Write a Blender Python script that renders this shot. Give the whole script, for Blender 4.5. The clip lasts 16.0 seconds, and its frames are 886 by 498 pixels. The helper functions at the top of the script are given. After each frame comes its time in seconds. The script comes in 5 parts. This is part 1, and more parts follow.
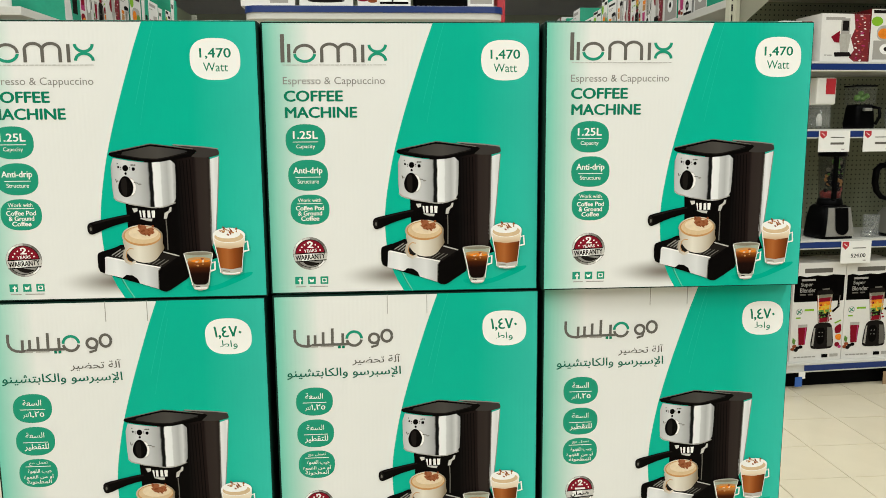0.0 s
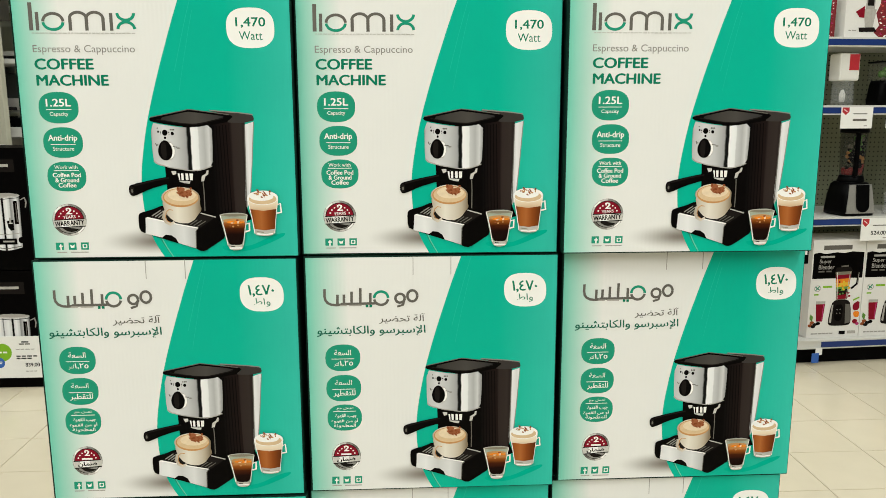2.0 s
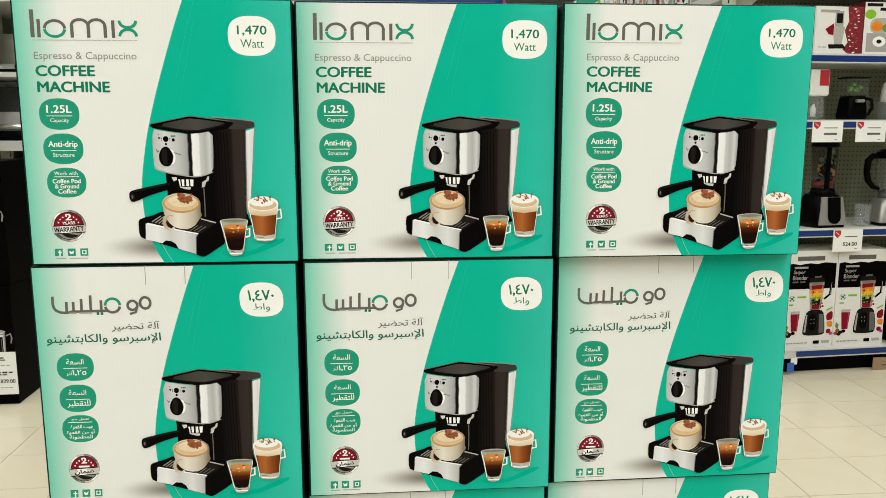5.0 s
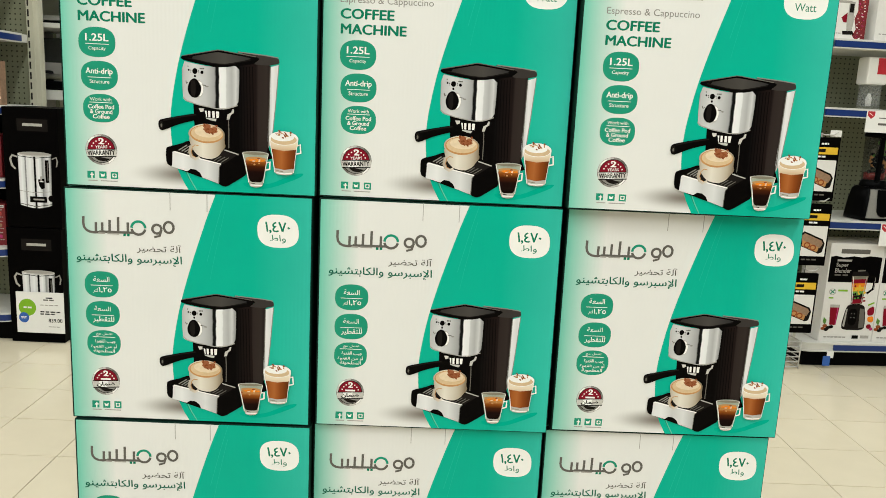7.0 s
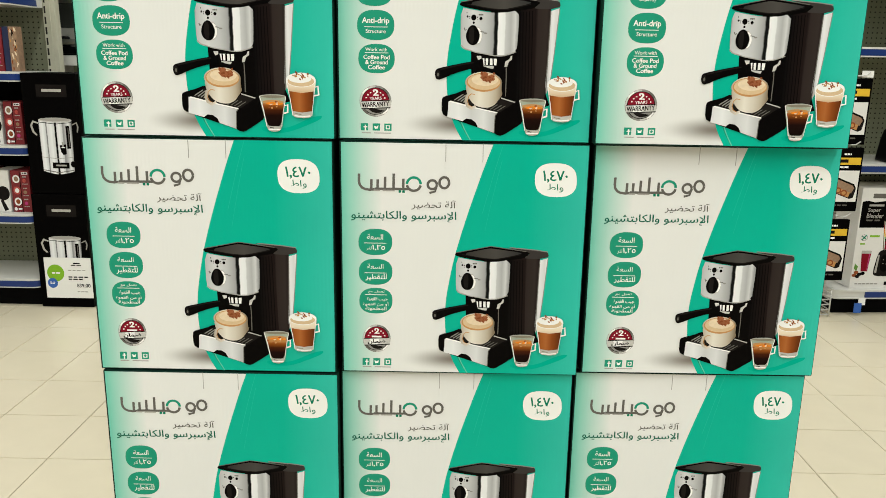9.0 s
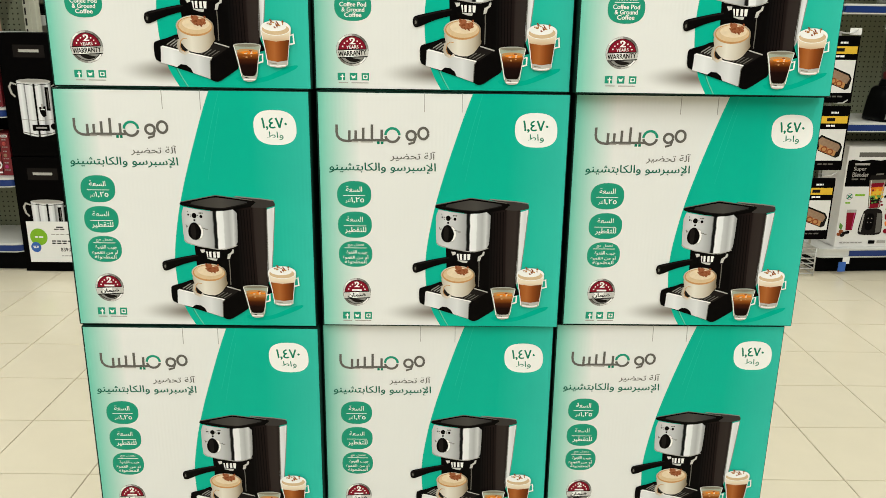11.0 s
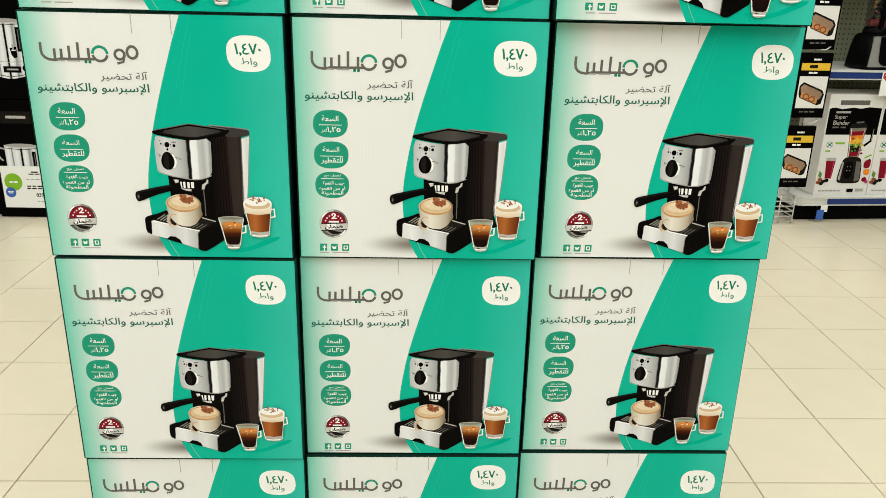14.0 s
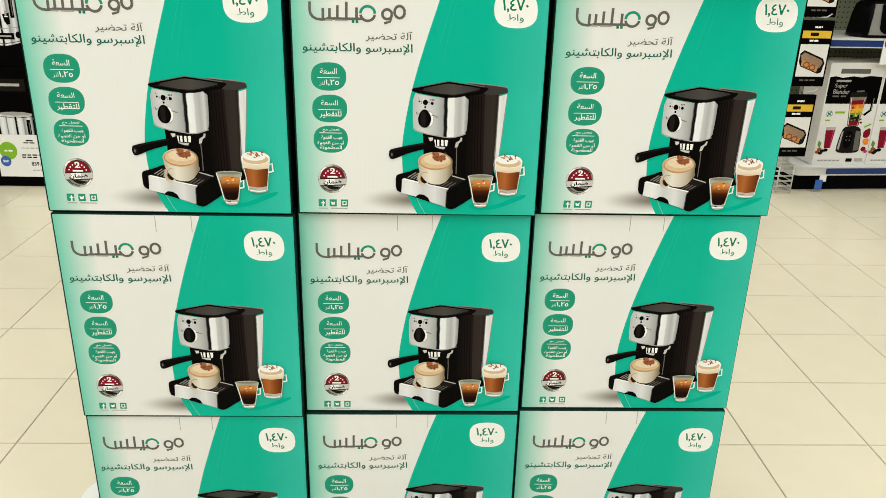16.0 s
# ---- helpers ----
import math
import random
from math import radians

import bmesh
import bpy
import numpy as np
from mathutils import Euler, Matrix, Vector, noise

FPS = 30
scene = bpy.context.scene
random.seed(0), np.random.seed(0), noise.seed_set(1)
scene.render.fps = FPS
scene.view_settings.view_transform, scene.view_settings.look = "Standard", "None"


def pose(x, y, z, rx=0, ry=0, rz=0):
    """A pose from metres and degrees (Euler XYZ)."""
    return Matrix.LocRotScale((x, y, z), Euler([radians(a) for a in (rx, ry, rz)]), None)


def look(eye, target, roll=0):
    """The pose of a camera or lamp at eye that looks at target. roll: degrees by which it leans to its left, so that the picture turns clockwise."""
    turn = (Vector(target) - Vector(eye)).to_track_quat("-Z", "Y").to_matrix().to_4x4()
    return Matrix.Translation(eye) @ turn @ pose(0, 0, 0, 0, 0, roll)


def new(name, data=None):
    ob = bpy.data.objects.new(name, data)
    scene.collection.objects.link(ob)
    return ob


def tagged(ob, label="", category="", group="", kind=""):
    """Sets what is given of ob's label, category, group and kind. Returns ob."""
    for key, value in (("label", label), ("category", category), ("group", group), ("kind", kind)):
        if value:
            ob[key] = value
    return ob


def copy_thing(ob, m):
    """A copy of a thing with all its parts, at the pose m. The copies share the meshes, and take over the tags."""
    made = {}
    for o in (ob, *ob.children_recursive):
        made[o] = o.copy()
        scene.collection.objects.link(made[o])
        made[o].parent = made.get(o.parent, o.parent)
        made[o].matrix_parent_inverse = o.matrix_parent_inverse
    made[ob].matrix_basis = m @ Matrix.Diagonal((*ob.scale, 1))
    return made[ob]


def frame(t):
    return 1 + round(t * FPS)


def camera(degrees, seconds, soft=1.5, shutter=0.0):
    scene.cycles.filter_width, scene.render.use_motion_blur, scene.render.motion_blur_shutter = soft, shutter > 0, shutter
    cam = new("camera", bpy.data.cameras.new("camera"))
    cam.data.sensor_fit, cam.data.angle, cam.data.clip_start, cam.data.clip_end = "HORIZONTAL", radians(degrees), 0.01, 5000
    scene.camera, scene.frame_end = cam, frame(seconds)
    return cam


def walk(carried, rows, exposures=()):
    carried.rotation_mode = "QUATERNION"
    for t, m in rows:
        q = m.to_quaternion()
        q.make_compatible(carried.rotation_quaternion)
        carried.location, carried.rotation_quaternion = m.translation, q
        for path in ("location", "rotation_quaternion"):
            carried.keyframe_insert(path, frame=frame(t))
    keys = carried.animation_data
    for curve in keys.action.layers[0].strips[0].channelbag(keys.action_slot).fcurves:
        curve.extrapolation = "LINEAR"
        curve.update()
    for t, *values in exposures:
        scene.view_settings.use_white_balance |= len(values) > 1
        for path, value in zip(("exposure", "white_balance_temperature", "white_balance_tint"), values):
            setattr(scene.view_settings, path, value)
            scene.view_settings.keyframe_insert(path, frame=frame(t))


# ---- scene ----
cam = camera(59.1, 16.0, soft=0.65)
PATH = [
    (0, (-0.015, -1.035, 1.303), (0.132, 0.936, 1.0), -0.4),
    (0.5, (-0.02, -1.04, 1.302), (0.077, 0.932, 0.982), -0.5),
    (1, (-0.021, -1.045, 1.3), (0.05, 0.927, 0.977), -0.8),
    (1.5, (-0.025, -1.069, 1.294), (0.089, 0.898, 0.951), -0.1),
    (2, (-0.027, -1.08, 1.291), (0.074, 0.885, 0.931), -0.1),
    (2.5, (-0.028, -1.086, 1.286), (0.073, 0.885, 0.959), 0.4),
    (3, (-0.032, -1.083, 1.283), (0.069, 0.889, 0.962), 0.5),
    (3.5, (-0.034, -1.084, 1.282), (0.08, 0.885, 0.952), 0.5),
    (5.8, (-0.082, -1.126, 1.269), (0.171, 0.833, 0.953), -0.4),
    (6, (-0.085, -1.133, 1.262), (0.204, 0.818, 0.934), -0.0),
    (6.5, (-0.035, -1.126, 1.243), (0.121, 0.832, 0.863), 1.4),
    (7, (-0.01, -1.141, 1.232), (0.038, 0.823, 0.86), 2.8),
    (7.5, (-0.007, -1.122, 1.215), (0.015, 0.84, 0.828), 1.6),
    (8, (-0.019, -1.125, 1.208), (-0.023, 0.834, 0.805), 1.7),
    (8.5, (-0.018, -1.125, 1.202), (-0.03, 0.827, 0.764), 1.2),
    (9, (-0.012, -1.123, 1.198), (-0.018, 0.821, 0.729), 1.0),
    (11.5, (0.005, -1.119, 1.171), (0.039, 0.796, 0.593), 1.0),
    (12, (0.007, -1.121, 1.165), (0.055, 0.785, 0.562), 1.1),
    (12.5, (0.007, -1.12, 1.159), (0.064, 0.781, 0.541), 0.9),
    (13, (0.009, -1.12, 1.155), (0.072, 0.776, 0.523), 1.1),
    (13.5, (0.009, -1.122, 1.151), (0.082, 0.769, 0.502), 1.1),
    (14, (0.011, -1.123, 1.144), (0.078, 0.761, 0.478), 1.4),
    (14.5, (0.011, -1.123, 1.138), (0.079, 0.756, 0.454), 1.4),
    (15, (0.012, -1.124, 1.127), (0.083, 0.751, 0.435), 1.5),
    (15.5, (0.009, -1.127, 1.122), (0.081, 0.742, 0.413), 1.6),
    (16, (0.008, -1.127, 1.113), (0.083, 0.736, 0.389), 1.5),
]
walk(cam, [(t, look(eye, target, roll)) for t, eye, target, roll in PATH], [(0, 0), (6, .03), (11.5, .05), (13, .10), (16, .12)])

# ---- light: a closed shop hall with rows of ceiling tubes ----
world = bpy.data.worlds.new("world")
scene.world = world
world.use_nodes = True
world.node_tree.nodes["Background"].inputs[0].default_value = (.9, .95, 1, 1)
world.node_tree.nodes["Background"].inputs[1].default_value = 0.05
scene.view_settings.exposure = 0.0
LAMP_POWER = 36.5
LAMP_COLOUR = (.958, .985, .945)
CEILING = 3.6


# ---- materials ----
def tree(name):
    m = bpy.data.materials.new(name)
    m.use_nodes = True
    return m, m.node_tree, m.node_tree.nodes["Principled BSDF"]


def node(nt, kind, **sets):
    n = nt.nodes.new(kind)
    for key, value in sets.items():
        n.inputs[key.replace("_", " ")].default_value = value
    return n


def mat(name, col, rough=.5, metal=0., vary=.08, scale=60., bump=0., coat=0., trans=0., ior=1.45, rand=0., spec=.5, alpha=1.):
    """A surface with fine grain and broad mottling; rand: how much single pieces differ."""
    m, nt, p = tree(name)
    p.inputs["Roughness"].default_value = rough
    p.inputs["Metallic"].default_value = metal
    p.inputs["IOR"].default_value = ior
    p.inputs["Alpha"].default_value = alpha
    p.inputs["Specular IOR Level"].default_value = .04 if name.startswith("ink_") else spec
    p.inputs["Coat Weight"].default_value = coat
    p.inputs["Transmission Weight"].default_value = trans
    co = node(nt, "ShaderNodeTexCoord")
    fine = node(nt, "ShaderNodeTexNoise", Scale=scale, Detail=4.)
    broad = node(nt, "ShaderNodeTexNoise", Scale=scale / 14, Detail=2.)
    nt.links.new(co.outputs["Object"], fine.inputs["Vector"])
    nt.links.new(co.outputs["Object"], broad.inputs["Vector"])
    add = nt.nodes.new("ShaderNodeMath")
    add.operation = "ADD"
    nt.links.new(fine.outputs["Fac"], add.inputs[0])
    nt.links.new(broad.outputs["Fac"], add.inputs[1])
    value = add.outputs[0]
    if rand:
        info = nt.nodes.new("ShaderNodeObjectInfo")
        more = nt.nodes.new("ShaderNodeMath")
        more.operation = "MULTIPLY_ADD"
        nt.links.new(info.outputs["Random"], more.inputs[0])
        more.inputs[1].default_value = rand
        nt.links.new(value, more.inputs[2])
        value = more.outputs[0]
    fit = node(nt, "ShaderNodeMapRange")
    fit.inputs["From Min"].default_value, fit.inputs["From Max"].default_value = .6, 1.4 + rand
    fit.inputs["To Min"].default_value, fit.inputs["To Max"].default_value = 1 - vary, 1 + vary
    nt.links.new(value, fit.inputs["Value"])
    mul = nt.nodes.new("ShaderNodeVectorMath")
    mul.operation = "SCALE"
    mul.inputs[0].default_value = col[:3]
    nt.links.new(fit.outputs[0], mul.inputs["Scale"])
    nt.links.new(mul.outputs[0], p.inputs["Base Color"])
    if bump:
        b = node(nt, "ShaderNodeBump", Strength=bump, Distance=.002)
        nt.links.new(fine.outputs["Fac"], b.inputs["Height"])
        nt.links.new(b.outputs[0], p.inputs["Normal"])
    return m


def ramp(name, axis, a, b, stops, rough=.38, metal=0., vary=.03):
    """A printed or brushed blend of colours along one axis of the thing, from a to b metres."""
    m, nt, p = tree(name)
    p.inputs["Roughness"].default_value = rough
    p.inputs["Metallic"].default_value = metal
    p.inputs["Specular IOR Level"].default_value = .04
    co = node(nt, "ShaderNodeTexCoord")
    sep = node(nt, "ShaderNodeSeparateXYZ")
    nt.links.new(co.outputs["Object"], sep.inputs[0])
    fit = node(nt, "ShaderNodeMapRange")
    fit.inputs["From Min"].default_value, fit.inputs["From Max"].default_value = a, b
    nt.links.new(sep.outputs["XYZ".index(axis)], fit.inputs["Value"])
    noise_ = node(nt, "ShaderNodeTexNoise", Scale=90., Detail=3.)
    nt.links.new(co.outputs["Object"], noise_.inputs["Vector"])
    shake = node(nt, "ShaderNodeMath")
    shake.operation = "MULTIPLY_ADD"
    shake.inputs[1].default_value = vary
    nt.links.new(noise_.outputs["Fac"], shake.inputs[0])
    nt.links.new(fit.outputs[0], shake.inputs[2])
    r = nt.nodes.new("ShaderNodeValToRGB")
    while len(r.color_ramp.elements) < len(stops):
        r.color_ramp.elements.new(.5)
    for e, (at, col) in zip(r.color_ramp.elements, stops):
        e.position = at
        e.color = (*(col if isinstance(col, tuple) else (col,) * 3), 1)
    nt.links.new(shake.outputs[0], r.inputs[0])
    nt.links.new(r.outputs[0], p.inputs["Base Color"])
    return m


W, H, D = .361, .3545, .285          # one coffee machine carton
WHITE = (.74, .735, .712)
GREEN = (.0, .41, .285)
MINT = (.09, .52, .38)


def board(name, base, edge, left, right, sheet, printed_shade=None):
    """Coated print on corrugated board: a flat colour that blends into another at the two side edges, with faint flutes."""
    m, nt, p = tree(name)
    p.inputs["Roughness"].default_value = .36
    p.inputs["Specular IOR Level"].default_value = .10
    co = node(nt, "ShaderNodeTexCoord")
    sep = node(nt, "ShaderNodeSeparateXYZ")
    nt.links.new(co.outputs["Object"], sep.inputs[0])
    mixes = base
    last = None
    for x0, x1 in (left, right):
        fit = node(nt, "ShaderNodeMapRange")
        fit.inputs["From Min"].default_value, fit.inputs["From Max"].default_value = x0, x1
        fit.inputs["To Min"].default_value, fit.inputs["To Max"].default_value = 1, 0
        nt.links.new(sep.outputs[0], fit.inputs["Value"])
        mix = nt.nodes.new("ShaderNodeMix")
        mix.data_type = "RGBA"
        mix.inputs[6].default_value, mix.inputs[7].default_value = (*mixes, 1), (*edge, 1)
        nt.links.new(fit.outputs[0], mix.inputs[0])
        if last:
            nt.links.new(last.outputs[2], mix.inputs[6])
        last = mix
    if printed_shade:
        # the pictured machine's soft shadow, printed into the white as a darker ellipse
        (bx, bz), (sx, sz), dark = printed_shade
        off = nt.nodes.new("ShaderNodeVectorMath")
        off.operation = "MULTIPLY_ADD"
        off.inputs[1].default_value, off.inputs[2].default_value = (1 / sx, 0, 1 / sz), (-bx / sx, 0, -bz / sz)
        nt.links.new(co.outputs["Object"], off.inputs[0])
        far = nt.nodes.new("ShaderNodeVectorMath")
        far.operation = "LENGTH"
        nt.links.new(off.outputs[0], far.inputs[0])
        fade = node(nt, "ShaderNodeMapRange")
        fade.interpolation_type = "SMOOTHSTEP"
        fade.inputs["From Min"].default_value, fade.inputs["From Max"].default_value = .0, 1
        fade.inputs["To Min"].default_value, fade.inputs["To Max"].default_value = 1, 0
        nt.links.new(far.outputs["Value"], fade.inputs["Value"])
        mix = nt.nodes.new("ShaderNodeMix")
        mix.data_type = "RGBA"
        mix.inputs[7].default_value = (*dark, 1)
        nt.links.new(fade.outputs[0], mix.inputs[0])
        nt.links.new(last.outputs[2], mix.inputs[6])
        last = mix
    broad = node(nt, "ShaderNodeTexNoise", Scale=6., Detail=3.)
    nt.links.new(co.outputs["Object"], broad.inputs["Vector"])
    tone = node(nt, "ShaderNodeMapRange")
    tone.inputs["To Min"].default_value, tone.inputs["To Max"].default_value = 1 - sheet, 1 + sheet
    nt.links.new(broad.outputs["Fac"], tone.inputs["Value"])
    mul = nt.nodes.new("ShaderNodeVectorMath")
    mul.operation = "SCALE"
    nt.links.new(last.outputs[2], mul.inputs[0])
    nt.links.new(tone.outputs[0], mul.inputs["Scale"])
    nt.links.new(mul.outputs[0], p.inputs["Base Color"])
    wave = node(nt, "ShaderNodeTexWave", Scale=55., Distortion=.6)
    nt.links.new(co.outputs["Object"], wave.inputs["Vector"])
    both = nt.nodes.new("ShaderNodeMath")
    both.operation = "MULTIPLY_ADD"
    both.inputs[1].default_value = 14.
    nt.links.new(broad.outputs["Fac"], both.inputs[0])
    nt.links.new(wave.outputs["Fac"], both.inputs[2])
    b = node(nt, "ShaderNodeBump", Strength=.06, Distance=.0015)
    nt.links.new(both.outputs[0], b.inputs["Height"])
    nt.links.new(b.outputs[0], p.inputs["Normal"])
    return m


XA = lambda px: (px - 4) / 828 * W - W / 2      # along the printed front
M = dict(
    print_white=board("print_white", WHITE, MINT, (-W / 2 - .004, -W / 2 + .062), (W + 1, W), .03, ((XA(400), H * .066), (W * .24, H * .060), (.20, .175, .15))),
    print_green=board("print_green", GREEN, (.035, .46, .365), (-1, -.9), (W / 2 + .004, W / 2 - .085), .12),
    # green of the carton sides, taken near black so the gaps look shaded
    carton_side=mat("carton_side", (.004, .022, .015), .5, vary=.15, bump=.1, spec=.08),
    pale_green=mat("pale_green", (.10, .50, .35), .4, vary=.05),
    raw_board=mat("raw_board", (.30, .20, .11), .8, vary=.15, bump=.3),
    ink_green=mat("ink_green", (.018, .285, .175), .38, vary=.05),
    ink_deep_green=mat("ink_deep_green", (.010, .13, .08), .38, vary=.05),
    ink_dark_green=mat("ink_dark_green", (.006, .19, .105), .38, vary=.05),
    ink_grey=mat("ink_grey", (.13, .12, .105), .38, vary=.05),
    ink_mid_grey=mat("ink_mid_grey", (.25, .24, .22), .38, vary=.05),
    sheen_green=mat("sheen_green", (.015, .46, .325), .3, vary=.05, spec=.1),
    ink_light_grey=mat("ink_light_grey", (.36, .34, .31), .38, vary=.05),
    ink_tower_top=mat("ink_tower_top", (.040, .035, .032), .36, vary=.1),
    ink_silver=mat("ink_silver", (.52, .50, .47), .36, vary=.3, scale=300),
    ink_white=mat("ink_white", (.84, .83, .80), .38, vary=.02),
    ink_black=mat("ink_black", (.0018, .0014, .0013), .36, vary=.2),
    ink_soft_black=mat("ink_soft_black", (.011, .009, .008), .36, vary=.2),
    ink_red=mat("ink_red", (.22, .008, .02), .38, vary=.1),
    ink_cream=mat("ink_cream", (.72, .58, .40), .38, vary=.12, scale=200),
    ink_tan=mat("ink_tan", (.50, .25, .09), .38, vary=.15, scale=200),
    ink_cocoa=mat("ink_cocoa", (.26, .07, .025), .38, vary=.4, scale=400),
    ink_brown_glass=mat("ink_brown_glass", (.21, .19, .14), .38, vary=.2),
    ink_glass=mat("ink_glass", (.42, .40, .36), .38, vary=.2),
    ink_foam=mat("ink_foam", (.62, .45, .27), .38, vary=.12, scale=200),
    ink_shade_green=mat("ink_shade_green", (.0, .378, .262), .38, vary=.05),
    ink_russet=mat("ink_russet", (.33, .11, .045), .38, vary=.25, scale=500),
    ink_shot_glass=mat("ink_shot_glass", (.30, .34, .27), .38, vary=.2),
    ink_yellow=mat("ink_yellow", (.72, .45, .04), .4, vary=.05),
    ink_blue=mat("ink_blue", (.05, .13, .42), .4, vary=.05),
    ink_lime=mat("ink_lime", (.22, .45, .03), .4, vary=.05),
    ink_pink=mat("ink_pink", (.45, .05, .17), .4, vary=.2),
    ink_orange=mat("ink_orange", (.75, .22, .02), .4, vary=.3, scale=300),
)
M["print_steel"] = ramp("print_steel", "X", XA(403), XA(589), [(0, .24), (.04, .46), (.22, .60), (.42, .50), (.575, .33), (.60, .006), (.648, .006), (.665, .80), (.77, .74), (.79, .52), (.88, .40), (.95, .56), (1, .30)])
M["print_lid"] = ramp("print_lid", "X", XA(417), XA(629), [(0, .018), (.3, (.046, .042, .037)), (.6, (.064, .058, .052)), (1, .026)])
M["print_tray"] = ramp("print_tray", "X", XA(365), XA(527), [(0, .66), (.25, .74), (.5, .55), (.75, .66), (1, .42)])
M["print_tower"] = ramp("print_tower", "X", XA(642), XA(693), [(0, (.008, .005, .0045)), (.15, (.026, .018, .016)), (.7, (.030, .022, .019)), (1, (.015, .010, .009))])
M["print_ribs"] = ramp("print_ribs", "X", XA(587), XA(642), [(0, .002), (.5, (.008, .005, .0045)), (1, (.012, .007, .006))])
M["print_foam"] = ramp("print_foam", "Z", H * .19, H * .25, [(0, (.58, .40, .24)), (.4, (.74, .62, .46)), (1, (.80, .75, .66))])
M["print_trim"] = ramp("print_trim", "X", XA(680), XA(720), [(0, .42), (.4, .72), (.75, .62), (1, .78)])
M["print_cup"] = ramp("print_cup", "X", XA(422), XA(542), [(0, (.40, .34, .26)), (.2, (.58, .52, .43)), (.4, (.72, .67, .58)), (.65, (.60, .54, .45)), (.85, (.44, .37, .28)), (1, (.22, .17, .11))])
M["print_espresso"] = ramp("print_espresso", "Z", H * .055, H * .150, [(0, (.006, .003, .002)), (.5, (.010, .003, .002)), (.72, (.055, .012, .003)), (.90, (.26, .07, .010)), (1, (.45, .20, .06))])
M["print_latte"] = ramp("print_latte", "X", XA(693), XA(774), [(0, (.13, .03, .008)), (.25, (.33, .095, .020)), (.45, (.38, .12, .030)), (.7, (.24, .060, .012)), (1, (.11, .028, .007))])
M.update(
    tile=mat("tile", (.66, .588, .435), .20, vary=.045, scale=9, rand=.25),
    grout=mat("grout", (.36, .31, .22), .8, vary=.15),
    metal_beige=mat("metal_beige", (.50, .49, .38), .45, vary=.04),
    box_navy=mat("box_navy", (.012, .018, .06), .4, vary=.2),
    box_dark=mat("box_dark", (.07, .075, .07), .45, vary=.1),
    peg_beige=mat("peg_beige", (.195, .205, .13), .5, vary=.05),
    hole=mat("hole", (.015, .014, .010), .8),
    shelf_white=mat("shelf_white", (.62, .61, .56), .4, vary=.04),
    rail_blue=mat("rail_blue", (.006, .028, .15), .3, vary=.06),
    kick=mat("kick", spec=.04, col=(.0015, .0015, .0017), rough=.45, vary=.2),
    card=mat("card", (.82, .81, .77), .5, vary=.02),
    plastic_black=mat("plastic_black", spec=.05, col=(.0016, .0016, .0018), rough=.28, vary=.15),
    plastic_white=mat("plastic_white", (.72, .71, .66), .3, vary=.03),
    plastic_red=mat("plastic_red", (.45, .02, .03), .35),
    satin_silver=mat("satin_silver", (.40, .39, .36), .36, metal=.65, vary=.12, scale=200),
    steel=mat("steel", (.62, .61, .58), .28, metal=1., vary=.06, scale=200),
    glass=mat("glass", (.55, .57, .56), .04, alpha=.11),
    clear_jar=mat("clear_jar", (.22, .23, .21), .03, alpha=.14),
    smoke=mat("smoke", (.02, .02, .02), .08, alpha=.40),
    wire=mat("wire", (.60, .59, .55), .35, metal=.3),
    box_white=mat("box_white", (.74, .72, .68), .42, vary=.04),
    box_black=mat("box_black", spec=.03, col=(.0012, .0010, .0010), rough=.5, vary=.2),
    box_red=mat("box_red", (.18, .010, .015), .4, vary=.25, scale=80),
    box_brown=mat("box_brown", (.28, .17, .10), .5, vary=.3, scale=80),
    box_green=mat("box_green", (.02, .33, .20), .42, vary=.1),
    box_grey=mat("box_grey", (.30, .29, .27), .42, vary=.2),
    produce=mat("produce", (.45, .06, .05), .4, vary=.7, scale=90),
    leaf_green=mat("leaf_green", (.10, .25, .03), .5, vary=.6, scale=120),
    wall_paint=mat("wall_paint", (.30, .29, .27), .7, vary=.04, scale=5),
    ceiling_paint=mat("ceiling_paint", (.10, .10, .10), .8, vary=.04, scale=5),
    lamp_case=mat("lamp_case", (.7, .7, .7), .5),
)


# ---- building helpers ----
def part(name, bm, material, parent=None, label="", m=None, smooth=False):
    """Links a bmesh as one mesh object under a thing or a part."""
    me = bpy.data.meshes.new(name)
    bm.normal_update()
    bm.to_mesh(me)
    bm.free()
    for one in (material if isinstance(material, (list, tuple)) else [material]):
        me.materials.append(M[one] if isinstance(one, str) else one)
    if smooth:
        me.shade_smooth()
    ob = new(name, me)
    if parent:
        ob.parent = parent
    if m is not None:
        ob.matrix_basis = m
    if label:
        ob["label"] = label
    return ob


def thing(name, label, category, m=None, group="", kind=""):
    ob = new(name)
    ob.empty_display_size = .05
    if m is not None:
        ob.matrix_basis = m
    return tagged(ob, label, category, group, kind)


def slab(x0, x1, y0, y1, z0, z1, bevel=.0, bm=None, mi=0):
    """A block with chamfered edges, added to bm."""
    tmp = bmesh.new()
    bmesh.ops.create_cube(tmp, size=1)
    for v in tmp.verts:
        v.co = Vector((x0 if v.co.x < 0 else x1, y0 if v.co.y < 0 else y1, z0 if v.co.z < 0 else z1))
    if bevel:
        bmesh.ops.bevel(tmp, geom=tmp.edges[:], offset=bevel, segments=2, affect="EDGES", profile=.6)
    return merge(bm, tmp, mi)


def merge(bm, tmp, mi=0):
    for f in tmp.faces:
        f.material_index = mi
    if bm is None:
        return tmp
    me = bpy.data.meshes.new("tmp")
    tmp.to_mesh(me)
    tmp.free()
    bm.from_mesh(me)
    bpy.data.meshes.remove(me)
    return bm


